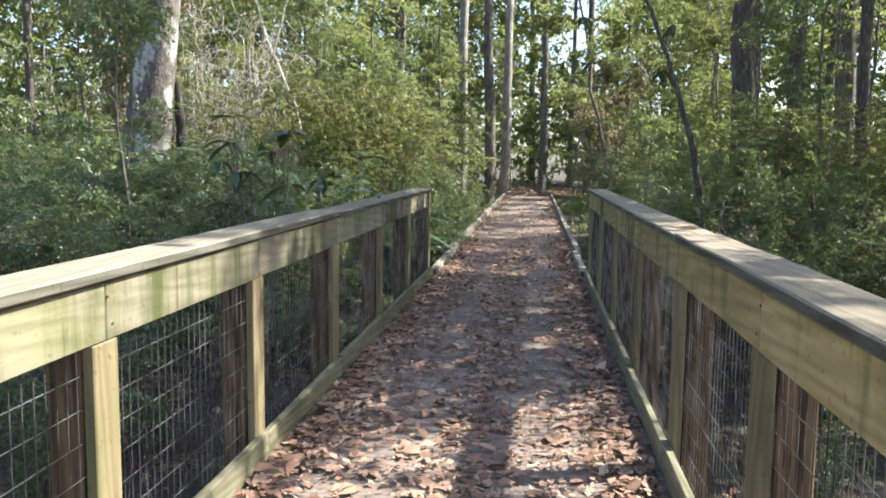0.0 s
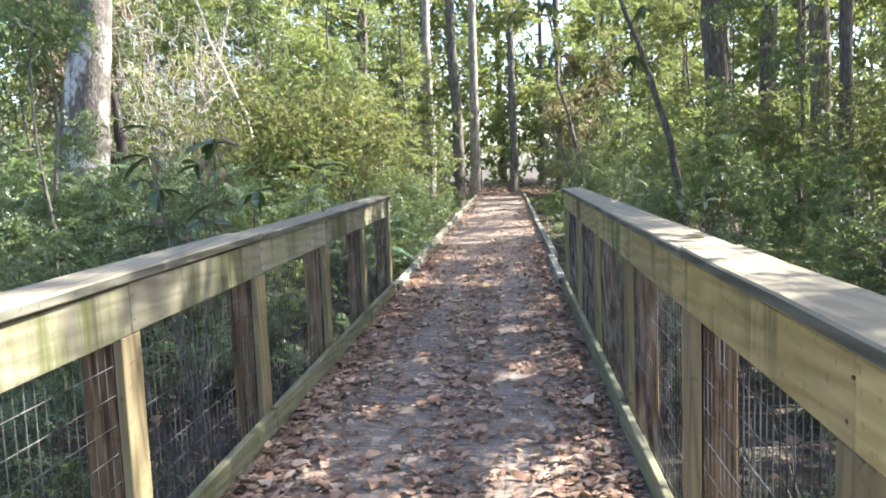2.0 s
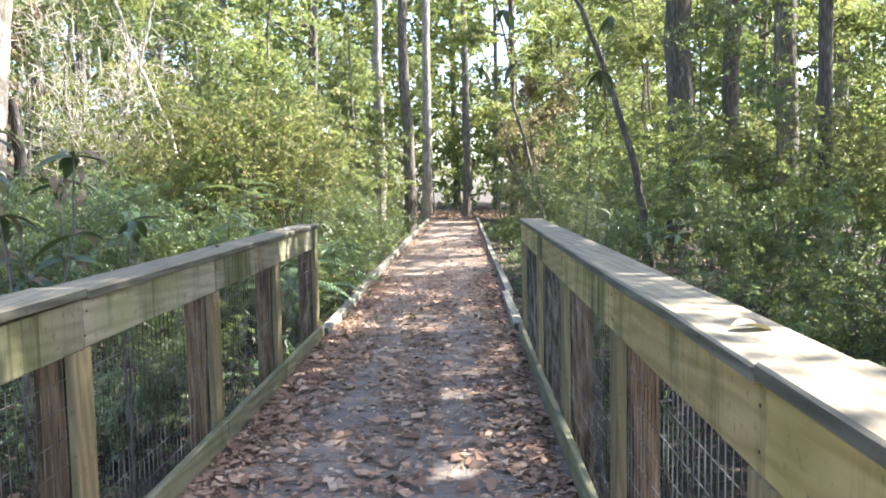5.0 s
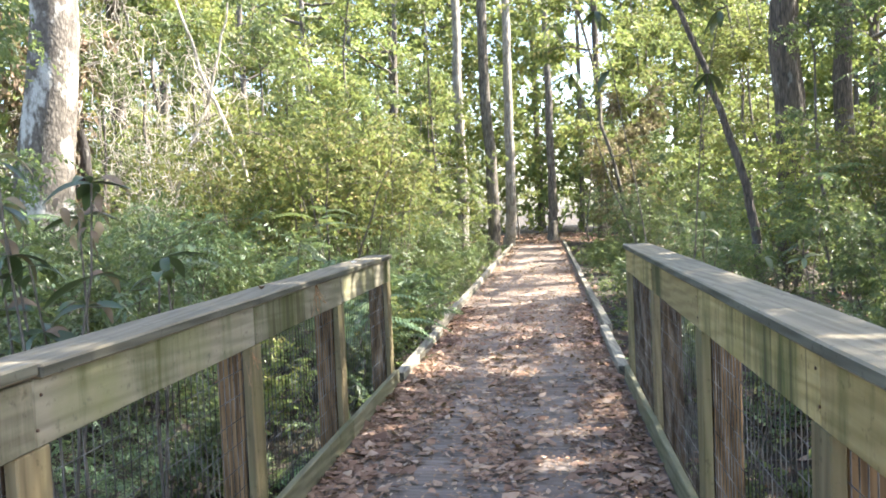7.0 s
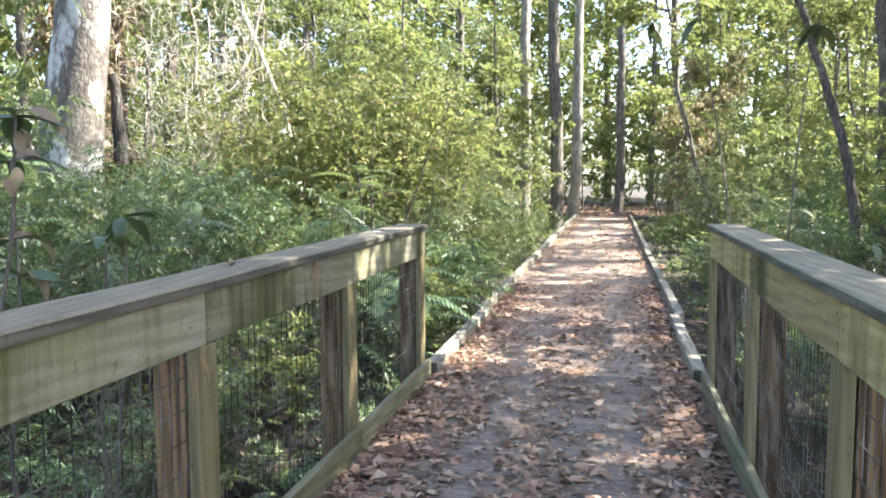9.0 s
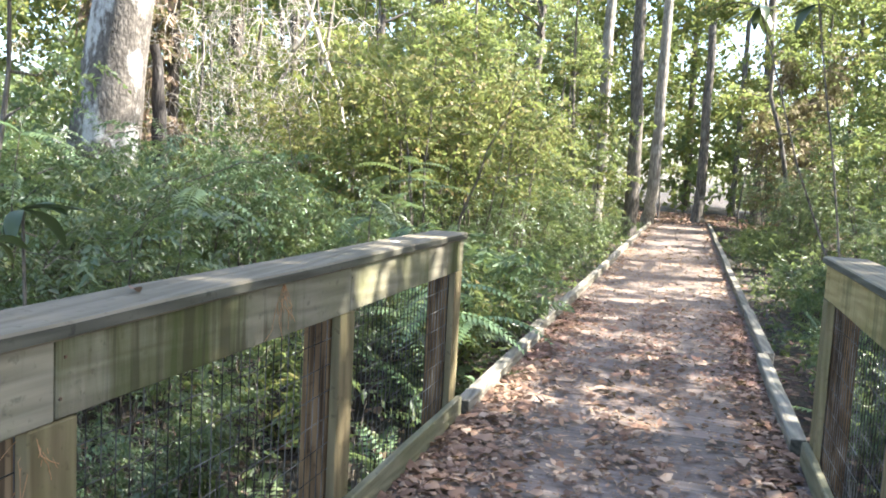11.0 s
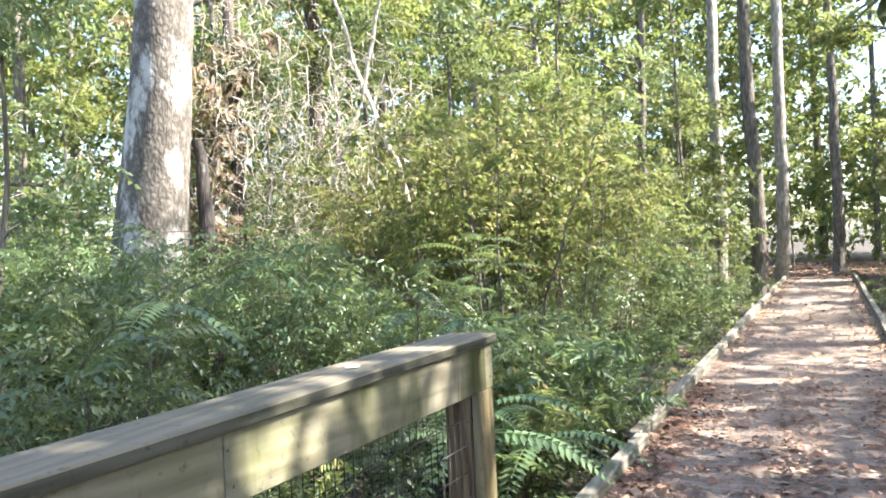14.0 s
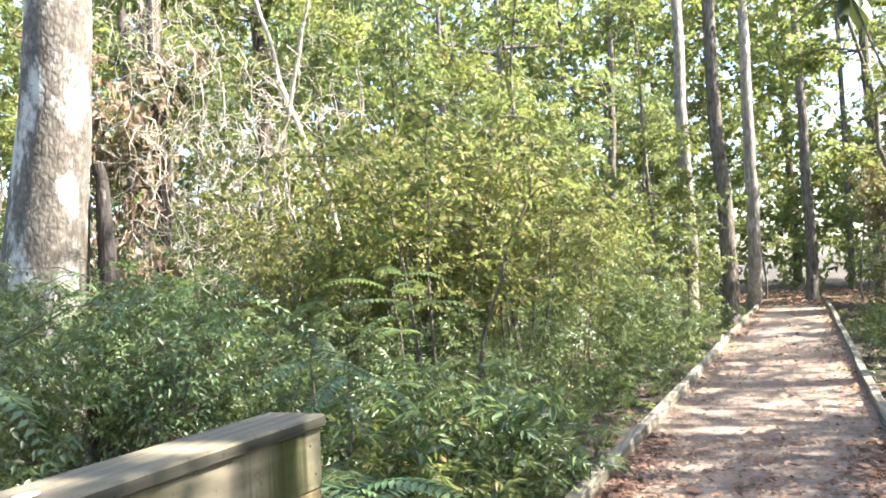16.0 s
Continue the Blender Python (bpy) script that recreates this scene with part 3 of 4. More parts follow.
# trees that stand out along the walk
tree(-6.4, 10.6, 0.335, 17, M_BARK_PALE, "large pale mottled trunk flaring at its base", (0.10, 0.0), 0, 1.95, 1, 3.5, fade=0.75)
tree(-7.3, 13.4, 0.11, 13, M_BARK_DARK, "slim dark tree behind a pale trunk", (-0.01, 0), 1, 1.2, 2, 1.0)
tree(-1.33, 26.0, 0.20, 18, M_BARK, "grey-brown tree beside the boardwalk kerb", (-0.014, 0.0), 1, 1.25, 3, 3.0, 40)
tree(-2.55, 28.2, 0.2, 17, M_BARK_LIGHT, "pale grey slender tree trunk", (0.01, 0.0), 2, 1.3, 4, 3.0, 80)
tree(-1.05, 30.5, 0.2, 18, M_BARK_LIGHT, "pale sunlit trunk behind the kerb", (0.003, 0), 0, 1.3, 5, 4.0, 130)
tree(0.57, 33.4, 0.18, 17, M_BARK, "brown trunk at the end of the boardwalk", (-0.006, 0), 1, 1.5, 6, 4.5, 200)
tree(4.85, 16.2, 0.30, 18, M_BARK_DARK, "thick dark ridged trunk among saplings", (-0.006, 0), 2, 1.3, 7, 0.5, 30)
tree(6.6, 19.2, 0.22, 17, M_BARK_DARK, "dark tree trunk in the undergrowth", (0.0, 0), 0, 1.3, 8, 0.8, 250)
tree(7.15, 17.0, 0.24, 18, M_BARK, "grey-brown trunk with pale flaking bark", (0.0, 0), 2, 1.3, 10, 0.8, 90)
tree(5.25, 10.7, 0.1, 17, M_BARK_DARK, "slim dark tree among saplings", (0.0, 0), 1, 1.3, 11, 1.3, 150, True)
# two trees off to the right, trunks out of view, added to dapple the deck
tree(8.7, 11.2, 0.17, 18, M_BARK, "tall side tree with a thin crown, added to shade the deck", (0.0, 0), 0, 1.3, 12, 1.8, 60)
tree(9.5, 14.5, 0.17, 17, M_BARK_DARK, "tall side tree with a thin crown, added to shade the deck", (0.0, 0), 2, 1.3, 14, 0.0, 200)
tree(2.75, 36.5, 0.2, 17, M_BARK_DARK, "vine-clad dark trunk beyond the boardwalk", (0.0, 0), -1, 1.3, 9, 3.5, 10)

# slim curved and leaning stems
def stem(points, radii, material, label, name="leaning_stem"):
    rng = np.random.default_rng(int(abs(points[0][0]) * 100))
    P = []
    for a, b in zip(points[:-1], points[1:]):
        P.extend(list(bent(rng, a, b, 6, 0.025))[:-1])
    P.append(np.array(points[-1], float))
    R = np.interp(np.linspace(0, 1, len(P)), np.linspace(0, 1, len(radii)), radii)
    ob = part(name, mesh_np(name, *tube_arrays(P, R, 8)), material, None, label)
    ob["category"] = "tree stem"
    return ob


stem([(-3.85, 12.5, -0.2), (-4.2, 12.4, 2.4), (-4.63, 12.4, 3.35), (-5.3, 12.5, 5.2)], [0.035, 0.032, 0.028, 0.018], M_DEAD, "bare pale stem leaning among the leaves")
stem([(-5.3, 12.3, 1.5), (-4.9, 12.3, 2.6), (-4.55, 12.3, 3.4), (-4.2, 12.2, 4.6)], [0.02, 0.03, 0.025, 0.015], M_DEAD, "bare pale branch crossing a leaning stem")
curved = new("tree")
tagged(curved, "slim curved tree leaning over the undergrowth", "tree", "woodland trees")
_rng = np.random.default_rng(330)
_pts = []
for _a, _b in zip([(3.3, 12.0, -0.4), (3.06, 12.0, 1.3), (2.78, 12.0, 2.36), (2.35, 12.0, 3.6), (1.9, 12.1, 5.2)], [(3.06, 12.0, 1.3), (2.78, 12.0, 2.36), (2.35, 12.0, 3.6), (1.9, 12.1, 5.2), (2.0, 11.3, 14.5)]):
    _pts.extend(list(bent(_rng, _a, _b, 6, 0.025))[:-1])
part("trunk", mesh_np("trunk", *tube_arrays(_pts, np.linspace(0.07, 0.02, len(_pts)), 8)), M_BARK_DARK, curved)
_top = pose(1.95, 11.6, 2.5) @ Matrix.Diagonal((0.5, 0.5, 0.85, 1))
for _q in THIN_CROWNS[1][0]:
    part("limb", _q, M_BARK, curved).matrix_basis = _top
part("crown", THIN_CROWNS[1][1], M_CROWN, curved).matrix_basis = _top

# tall trees further in, which close the canopy
rngT = np.random.default_rng(77)
far_trees = []
spots = [(6.5, 7.0), (7.8, 5.2), (4.7, 5.5), (6.0, 6.2), (7.4, 9.0), (9.4, 6.8), (13.6, 12.6), (11.2, 8.4), (11.6, 15.5), (9.0, 23.5), (12.5, 21.0), (9.4, 33.0), (14.0, 29.0),
         (-9.5, 18.5), (-11.5, 25.0), (-8.0, 29.5), (-12.8, 14.0), (-14.5, 20.0), (-6.5, 37.0), (-4.5, 46.0), (-10.5, 8.0), (-13.0, 3.0), (-12.0, 34.0), (-6.5, -4.0), (6.0, -8.0), (-3.5, -10.5), (11.0, -3.0), (17.6, 30.5), (16.5, 12.0), (16.0, 21.5), (-17.5, 10.0), (-9.5, 42.0), (5.7, 4.6)]
# the five dense crowns, unseen at right, are added to shade railings and deck
for k, (x, y) in enumerate(spots):
    r = rngT.uniform(0.11, 0.2)
    tree(x, y, r, rngT.uniform(14, 18), (M_BARK, M_BARK_DARK, M_BARK, M_BARK_PALE)[k % 4], "tall woodland tree with a green leafy crown", tuple(rngT.normal(0, 0.012, 2)), k, 1.3, 20 + k, rngT.uniform(-1.0, 1.5) + (2.6 if k == 4 else 0), rngT.uniform(0, 360), k in (0, 1, 2, 4, len(spots) - 1))

# undergrowth
KINDS = [shrub(1, M_SHRUB, "dense green shrub with small leaves", height=2.5, radius=1.2, n_sprays=220, leaf=0.09, wide=0.55, stems=5),
         shrub(2, M_BLUISH, "cool green shrub with fine pinnate leaves", height=2.1, radius=1.3, n_sprays=175, leaf=0.08, wide=0.38, opposite=True, span=0.62, count=22, stems=5, tilt=0.28),
         shrub(3, M_SHRUB, "arching green shrub with thin stems", height=3.0, radius=1.4, n_sprays=220, leaf=0.1, wide=0.5, stems=5),
         shrub(4, M_CROWN, "light green shrub catching the sun", height=2.7, radius=1.2, n_sprays=220, leaf=0.095, wide=0.55, stems=5)]
YK = [shrub(5, M_YELLOW, "yellowing shrub with thin leaves", height=2.8, radius=1.1, n_sprays=220, leaf=0.085, stems=5)]
LOWK = [shrub(6, M_BLUISH, "low dark green bush on the ground", height=0.85, radius=0.75, n_sprays=130, leaf=0.07, wide=0.45, span=0.25, stems=5),
        shrub(7, M_SHRUB, "low leafy ground plant", height=0.6, radius=0.6, n_sprays=110, leaf=0.075, span=0.22, stems=5)]
rngU = np.random.default_rng(5)


def spots_in(n, x0, x1, y0, y1, extra=1.0, keep=1.7):
    """Evenly spread places, clear of the deck and of the pale trunk."""
    out = []
    rng = np.random.default_rng([n, int(50 + x0 * 2), int(50 + x1 * 2), int(50 + y0 * 2), int(50 + y1 * 2)])
    while len(out) < n:
        best, far = None, -1
        for _ in range(6):
            x, y = rng.uniform(x0, x1), rng.uniform(y0, y1)
            if abs(x) < keep or math.hypot(x + 6.45, y - 10.6) < 1.0 or (-7.2 < x < -3.9 and 10.9 < y < 13.2):
                continue
            d = min([math.hypot(x - q[0], y - q[1]) for q in out] or [9])
            if d > far:
                best, far = (x, y, extra), d
        if best:
            out.append(best)
    return out


scatter(KINDS, spots_in(9, -3.4, -2.1, 13, 24, 0.72) + spots_in(10, -6.5, -3.4, 11.5, 17, 0.9) + spots_in(12, -11, -6, 4, 22, 1.1) + spots_in(6, -16, -10, 8, 28, 1.5) + spots_in(12, -8, -2.8, 17, 32, 1.15)
        + spots_in(12, 2.5, 4.2, 6, 20, 0.7) + spots_in(14, 4.0, 8.0, 6, 22, 0.95) + spots_in(6, 7.5, 13, 10, 28, 1.3) + spots_in(10, 2.5, 6, 20, 34, 1.1) + spots_in(8, 4.2, 10, 2, 8, 1.0), 71, 0.85, 1.15)
for x, y, s, r in ((-5.1, 8.9, 1.0, 10), (-5.8, 9.4, 0.95, 100), (-6.6, 9.3, 1.0, 200), (-4.6, 9.8, 0.95, 300), (-7.6, 9.6, 1.1, 30), (-4.3, 10.9, 0.8, 70), (-5.2, 10.7, 0.75, 160)):
    put(KINDS[1], x, y, s, r, 1.3)
OLIVE = shrub(15, M_OLIVE, "thin olive shrub with dark forked stems", height=3.3, radius=1.25, n_sprays=250, leaf=0.075, wide=0.6, span=0.26, count=11, stems=5)
place(OLIVE, -2.75, 11.9, 1.0, 15)
for x, y, s, r in ((-3.4, 12.9, 1.0, 120), (-2.6, 13.4, 0.95, 220), (-3.3, 14.6, 1.05, 310), (-4.3, 14.4, 1.1, 60), (-2.7, 16.2, 0.95, 170), (-3.9, 11.6, 0.85, 270), (4.7, 8.4, 0.75, 45), (5.7, 9.8, 0.85, 200), (4.4, 10.6, 0.8, 330), (6.4, 8.2, 0.85, 100)):
    put(OLIVE, x, y, s, r)
for k, (x, y, s) in enumerate(spots_in(17, -7.6, -3.3, 4.6, 10.4, 0.9)):
    put(KINDS[0 if k % 6 == 3 else 1], x, y, s * (0.9 if k % 6 == 3 else 1.12 + 0.05 * (k % 6)), k * 67, 1.12)
for k, (x, y, s) in enumerate(spots_in(9, -4.4, -2.6, 0.5, 6.2, 0.68)):
    put(KINDS[(1, 0, 1, 2)[k % 4]], x, y, s * (0.85 + 0.04 * (k % 6)), k * 59, 0.95)
for k, (x, y, s) in enumerate(spots_in(9, 2.7, 4.6, 2.6, 7.4, 0.7)):
    put(KINDS[(1, 0, 3)[k % 3]], x, y, s * (0.85 + 0.04 * (k % 6)), k * 83, 0.95)
for k in range(6):
    a = radians(rngU.uniform(190, 350))
    put(KINDS[k % 4], 9 * math.cos(a), -2 + 9 * math.sin(a), 1.3, k * 77, 1.1)
for k, (x, y, s) in enumerate(spots_in(15, -3.7, -2.1, 5.4, 13.5, 0.68)):
    put(KINDS[(1, 1, 0, 1, 2)[k % 5]], x, y, s * (0.9 + 0.03 * (k % 7)), k * 71, 1.0)
scatter(YK, spots_in(6, -7, -3, 14, 26) + spots_in(7, 4, 9, 8, 24), 72, 0.8, 1.2)
scatter(LOWK, spots_in(5, -3.2, -1.9, 0.5, 6.4, 0.7, 1.5) + spots_in(19, -2.3, -1.5, 8, 30, 0.85, 1.45) + spots_in(10, 1.6, 3.2, 0, 8, 0.8, 1.5) + spots_in(16, 1.6, 2.4, 8, 30, 0.85, 1.5), 73, 0.75, 1.2)

SAPS = [sapling(11, 6.5, 18, 350, 0.1, M_CROWN, "slender sapling with light green leaves"),
        sapling(12, 5.2, 16, 330, 0.095, M_SHRUB, "slender sapling with green leaves", 1.5),
        sapling(13, 7.5, 18, 365, 0.105, M_CROWN, "tall sapling with sunlit leaves", 1.9),
        sapling(14, 6.0, 14, 285, 0.09, M_YELLOW, "sapling with yellowing leaves", 1.6)]
scatter(SAPS, spots_in(16, -9, -3.8, 12, 25, 1.0, 3) + spots_in(6, -16, -8, 8, 24, 1.2, 3) + spots_in(9, -9, -2.8, 24, 36, 1.15, 2.4) + spots_in(9, 4.6, 9.5, 11, 24, 1.0, 3)
        + spots_in(9, 2.8, 8, 24, 36, 1.15, 2.4) + spots_in(4, 9, 15, 12, 28, 1.2, 3) + spots_in(6, -9, 9, 38, 44, 1.2, 2.6), 74, 0.85, 1.15)
for k, (x, y, s) in enumerate(((-2.3, 25.4, 0.6), (-2.1, 29.2, 0.7), (1.9, 31.8, 0.65), (-3.1, 26.9, 0.75), (2.1, 33.6, 0.7), (-0.9, 34.8, 0.7))):
    put(SAPS[k % 3], x, y, s, k * 63)


# unseen sapling at right, added to break up sun on cap and deck
put(SAPS[2], 4.2, 1.3, 0.78, 30)
put(SAPS[1], -5.15, 7.9, 0.85, 40, 1.1)
put(SAPS[1], -4.75, 7.1, 0.8, 200, 1.1)


def dry_stems(seed, n, xs, ys, label):
    """Thin dry stalks and fallen twigs in the hollow under the bridge."""
    rng = np.random.default_rng(seed)
    pieces = []
    for k in range(n):
        x, y = rng.uniform(*xs), rng.uniform(*ys)
        z = float(ground_z(x, y))
        h = rng.uniform(0.25, 1.0)
        flat_lie = rng.uniform() < 0.3
        e = (x + rng.normal(0, 0.6 if flat_lie else 0.15), y + rng.normal(0, 0.6 if flat_lie else 0.15), z + (0.06 if flat_lie else h))
        pieces.append(tube_arrays(bent(rng, (x, y, z - 0.02), e, 6, 0.03), np.linspace(0.005, 0.002, 6) * rng.uniform(0.6, 1.8), 4))
    ob = part("dry_stalks", mesh_np("dry_stalks", *joined(pieces)), M_TWIG, None, label, "stuff")
    ob["category"] = "dry stalks"


dry_stems(51, 420, (-3.4, -1.15), (-2, 7.5), "thin dry stalks and twigs in the dark hollow")
dry_stems(52, 300, (1.15, 3.4), (-2, 8), "thin dry stalks and twigs in the dark hollow")


def ground_cover(seed, n, xs, ys, label, tall=0.7):
    """Mixed low plants too many to count."""
    rng = np.random.default_rng(seed)
    x, y = rng.uniform(*xs, n), rng.uniform(*ys, n)
    keep = (0.55 + 0.45 * np.sin(x * 2.3 + 1.2 * np.sin(y * 1.1)) * np.sin(y * 1.7 + x)) > rng.uniform(0, 0.8, n)
    keep &= (smooth(5.5, 8.0, y) + smooth(3.0, 5.0, np.abs(x)) + 0.05) > rng.uniform(0, 1, n)
    x, y = x[keep], y[keep]
    h = rng.uniform(0.03, 1, len(x)) ** 1.6 * tall * np.clip((np.abs(x) - 0.95) / 0.9, 0.15, 1)
    C = np.stack([x, y, ground_z(x, y) + h], 1)
    H = rng.normal(0, 1, C.shape) * np.array([1, 1, 0.5])
    ob = part("ground_cover", mesh_np("ground_cover", *sprays(rng, C, H, 0.2, 8, 0.075, 0.5)), M_SHRUB, None, label, "stuff")
    ob["category"] = "plants"


ground_cover(41, 9000, (-7, -1.12), (-1, 31), "low green plants covering the woodland floor")
ground_cover(42, 6500, (1.12, 8), (-1, 31), "low green plants covering the woodland floor")


# ---- woods in the distance ----
def far_woods():
    rng = np.random.default_rng(9)
    n = 18500
    ang = rng.uniform(radians(-75), radians(75), n)
    d = rng.uniform(42, 62, n)
    z = rng.uniform(0, 1, n) ** 0.8 * 19
    x, y = d * np.sin(ang), d * np.cos(ang)
    gap = (np.abs(x - 0.055 * y - 0.3) < 1.6) & (z > 7.6) & (z < 13.0)
    C = np.stack([x, y, z], 1)[~gap]
    H = rng.normal(0, 1, C.shape) * np.array([1, 1, 0.8])
    V, F = sprays(rng, C, H, 1.5, 18, 0.37, 0.78, droop=0.3, tilt=2.0)
    V = V.reshape(-1, 4, 3)[:, [0, 1, 3]] + (V.reshape(-1, 4, 3)[:, [2]] - V.reshape(-1, 4, 3)[:, [0]]) * np.array([0, 0.4, 0.4])[None, :, None]
    F = np.arange(len(V) * 3).reshape(-1, 3)
    ob = part("far_woods", mesh_np("far_woods", V.reshape(-1, 3), F), M_CROWN, None, "distant woodland foliage in sunlight", "stuff")
    ob["category"] = "woods"
    pieces = []
    for k in range(26):
        a, dd = rng.uniform(-1.3, 1.3), rng.uniform(42, 62)
        px, py = dd * math.sin(a), dd * math.cos(a)
        pieces.append(trunk_arrays(rng, rng.uniform(0.12, 0.26), 20, (rng.normal(0, 0.01), 0), 1.2, 8, 12)[:2])
        pieces[-1] = (pieces[-1][0] + np.array([px, py, 0]), pieces[-1][1])
    ob = part("far_trunks", mesh_np("far_trunks", *joined(pieces)), M_BARK, None, "distant grey tree trunks", "stuff")
    ob["category"] = "woods"


far_woods()


# ---- plants that stand out beside the railings ----
def leaf_blade(length, width, arch):
    """A large leaf, arched along its rib and folded a little."""
    V, F, n = [], [], 8
    for i in range(n + 1):
        t = i / n
        w = width * 0.5 * math.sin(math.pi * min(1, t * 0.94 + 0.03)) ** 0.8
        z = arch * length * (t - t * t * 1.6)
        V += [(length * t, -w, z + w * 0.3), (length * t, 0, z), (length * t, w, z + w * 0.3)]
    for i in range(n):
        for k in (0, 1):
            a = i * 3 + k
            F.append((a, a + 1, a + 4, a + 3))
    return mesh_np("leaf", V, F)


BLADES = [leaf_blade(0.21, 0.075, 0.3), leaf_blade(0.18, 0.07, 0.5), leaf_blade(0.23, 0.08, 0.1)]
for q in BLADES:
    q.materials.append(M_GLOSSY)
    for p in q.polygons:
        p.use_smooth = True
PALE_BLADES = [q.copy() for q in BLADES]
for q in PALE_BLADES:
    q.materials[0] = M_PALE_LEAF
WITHERED = leaf_blade(0.17, 0.08, 0.7)
WITHERED.materials.append(M_BROWNED)


def broadleaf(x, y, tips, label, seed, leaves=9, scale=1.0, z0=None, withered=0, droop=0, blades=None):
    """A young evergreen with rosettes of large leaves at the tips of its shoots."""
    rng = np.random.default_rng(seed)
    base = new("broadleaf_sapling")
    tagged(base, label, "sapling", "broadleaf saplings")
    g = float(ground_z(x, y)) if z0 is None else z0
    base.matrix_basis = pose(x, y, g)
    for dx, dy, z in tips:
        P = bent(rng, (0, 0, -0.05), (dx, dy, z - g), 7, 0.03)
        part("shoot", mesh_np("shoot", *tube_arrays(P, np.linspace(0.012, 0.005, 7), 6)), M_TWIG, base)
        for k in range(leaves):
            back = int(rng.integers(0, 2))
            o = new("leaf", (blades or BLADES)[k % 3] if k >= withered else WITHERED)
            o.parent = base
            o.matrix_basis = pose(*P[6 - back], rng.uniform(-25, 25), rng.uniform(-15, 45) + droop, k * 360 / leaves * 1.7 + rng.uniform(-20, 20)) @ Matrix.Scale(scale * rng.uniform(0.75, 1.15), 4)
    return base


broadleaf(-2.05, 4.3, [(-0.22, -0.1, 1.73), (0.26, -0.1, 1.6), (0.05, 0.12, 1.45), (-0.4, 0.1, 1.35), (-0.12, -0.05, 1.22), (-0.3, 0.0, 1.52)], "dark glossy broadleaf sapling with withered brown leaves", 3, 9, 1.05, None, 2)
broadleaf(-1.64, 4.5, [(0.0, 0.1, 1.22), (0.06, -0.1, 1.14)], "dark glossy broadleaf shoot beside the railing", 4, 8, 0.8)
broadleaf(2.95, 9.35, [(0.0, 0.0, 0.95), (0.25, 0.2, 1.1), (-0.3, 0.3, 0.75)], "broadleaf shrub with pale shiny leaves", 5, 7, 0.9, blades=PALE_BLADES)
broadleaf(2.3, 11.2, [(0.0, 0.0, 1.25), (0.2, 0.1, 1.0)], "broadleaf shrub with pale shiny leaves", 6, 7, 0.9, blades=PALE_BLADES)
hood = new("withered_leaves")
tagged(hood, "cluster of withered brown leaves hanging from a sapling", "dead leaves")
hood.matrix_basis = pose(-1.78, 4.12, 1.56)
for _k in range(16):
    _o = new("leaf", WITHERED)
    _o.parent = hood
    _o.matrix_basis = pose(0.09 * math.sin(_k * 2.1), 0.09 * math.cos(_k * 1.7), -0.014 * _k, 30 * math.sin(_k * 3), 58 + 22 * math.sin(_k * 1.9), _k * 137) @ Matrix.Scale(0.42 + 0.12 * math.sin(_k * 2.7), 4)
broadleaf(1.75, 9.6, [(-0.8, 0.1, 3.5), (0.4, -0.4, 3.3), (-1.25, 0.35, 3.45)], "tall thin broadleaf sapling arching over the deck", 8, 9, 1.3, None, 0, 30)


def frond_mesh(length, pairs, leaf, mat):
    """A pinnate frond: a thin arched rib with leaflets in pairs."""
    t = np.linspace(0, 1, 8)
    P = np.stack([length * t, 0 * t, 0.45 * length * t - 0.55 * length * t * t], 1)
    V1, F1 = tube_arrays(P, np.linspace(0.004, 0.0012, 8), 4)
    s = np.repeat(np.linspace(0.12, 0.98, pairs), 2)
    sg = np.tile([1.0, -1.0], pairs)
    B = np.stack([length * s, 0 * s, 0.45 * length * s - 0.55 * length * s * s], 1)
    D = np.stack([0.45 + 0 * s, sg, -0.12 + 0 * s], 1)
    N = np.tile([[0.0, 0.0, 1.0]], (len(s), 1))
    L = leaf * np.sin(np.pi * np.clip(s * 0.8 + 0.15, 0, 1)) ** 0.6
    V2, F2 = leaves_at(B, D, N, L, L * 0.36, 0.12)
    F1 = np.concatenate([F1[:, [0, 1, 2]], F1[:, [0, 2, 3]]])
    me = mesh_np("frond", *joined([(V1, F1), (V2, F2)]))
    me.materials.append(mat)
    return me


FRONDS = [frond_mesh(0.55, 15, 0.085, M_FERN), frond_mesh(0.42, 12, 0.075, M_FERN)]
PINNATE = [frond_mesh(0.55, 15, 0.085, M_BLUISH), frond_mesh(0.42, 12, 0.075, M_BLUISH)]


def fern(x, y, n, label, seed, z=None, scale=1.0):
    rng = np.random.default_rng(seed)
    base = new("fern")
    tagged(base, label, "fern", "ferns")
    base.matrix_basis = pose(x, y, float(ground_z(x, y)) if z is None else z)
    for k in range(n):
        o = new("frond", FRONDS[k % 2])
        o.parent = base
        tagged(o, kind="stuff")
        o.matrix_basis = pose(0, 0, rng.uniform(0, 0.05), rng.uniform(-12, 12), rng.uniform(-50, -8), k * 137.5 + rng.uniform(-15, 15)) @ Matrix.Scale(scale * rng.uniform(0.8, 1.25), 4)
    return base


for k, (x, y, n, sc) in enumerate([(-1.3, 7.95, 12, 1.2), (-1.55, 8.4, 10, 1.15), (-1.95, 9.4, 9, 1.1), (-1.8, 10.6, 9, 1.0), (1.5, 9.0, 8, 0.9), (1.7, 11.5, 8, 0.9), (2.2, 7.6, 9, 1.2), (-2.0, 12.6, 9, 1.0), (-1.9, 6.6, 9, 1.2), (-1.25, 8.45, 9, 1.1), (-1.45, 7.3, 9, 1.2)]):
    fern(x, y, n, "green fern with arching pinnate fronds", 60 + k, None, sc)

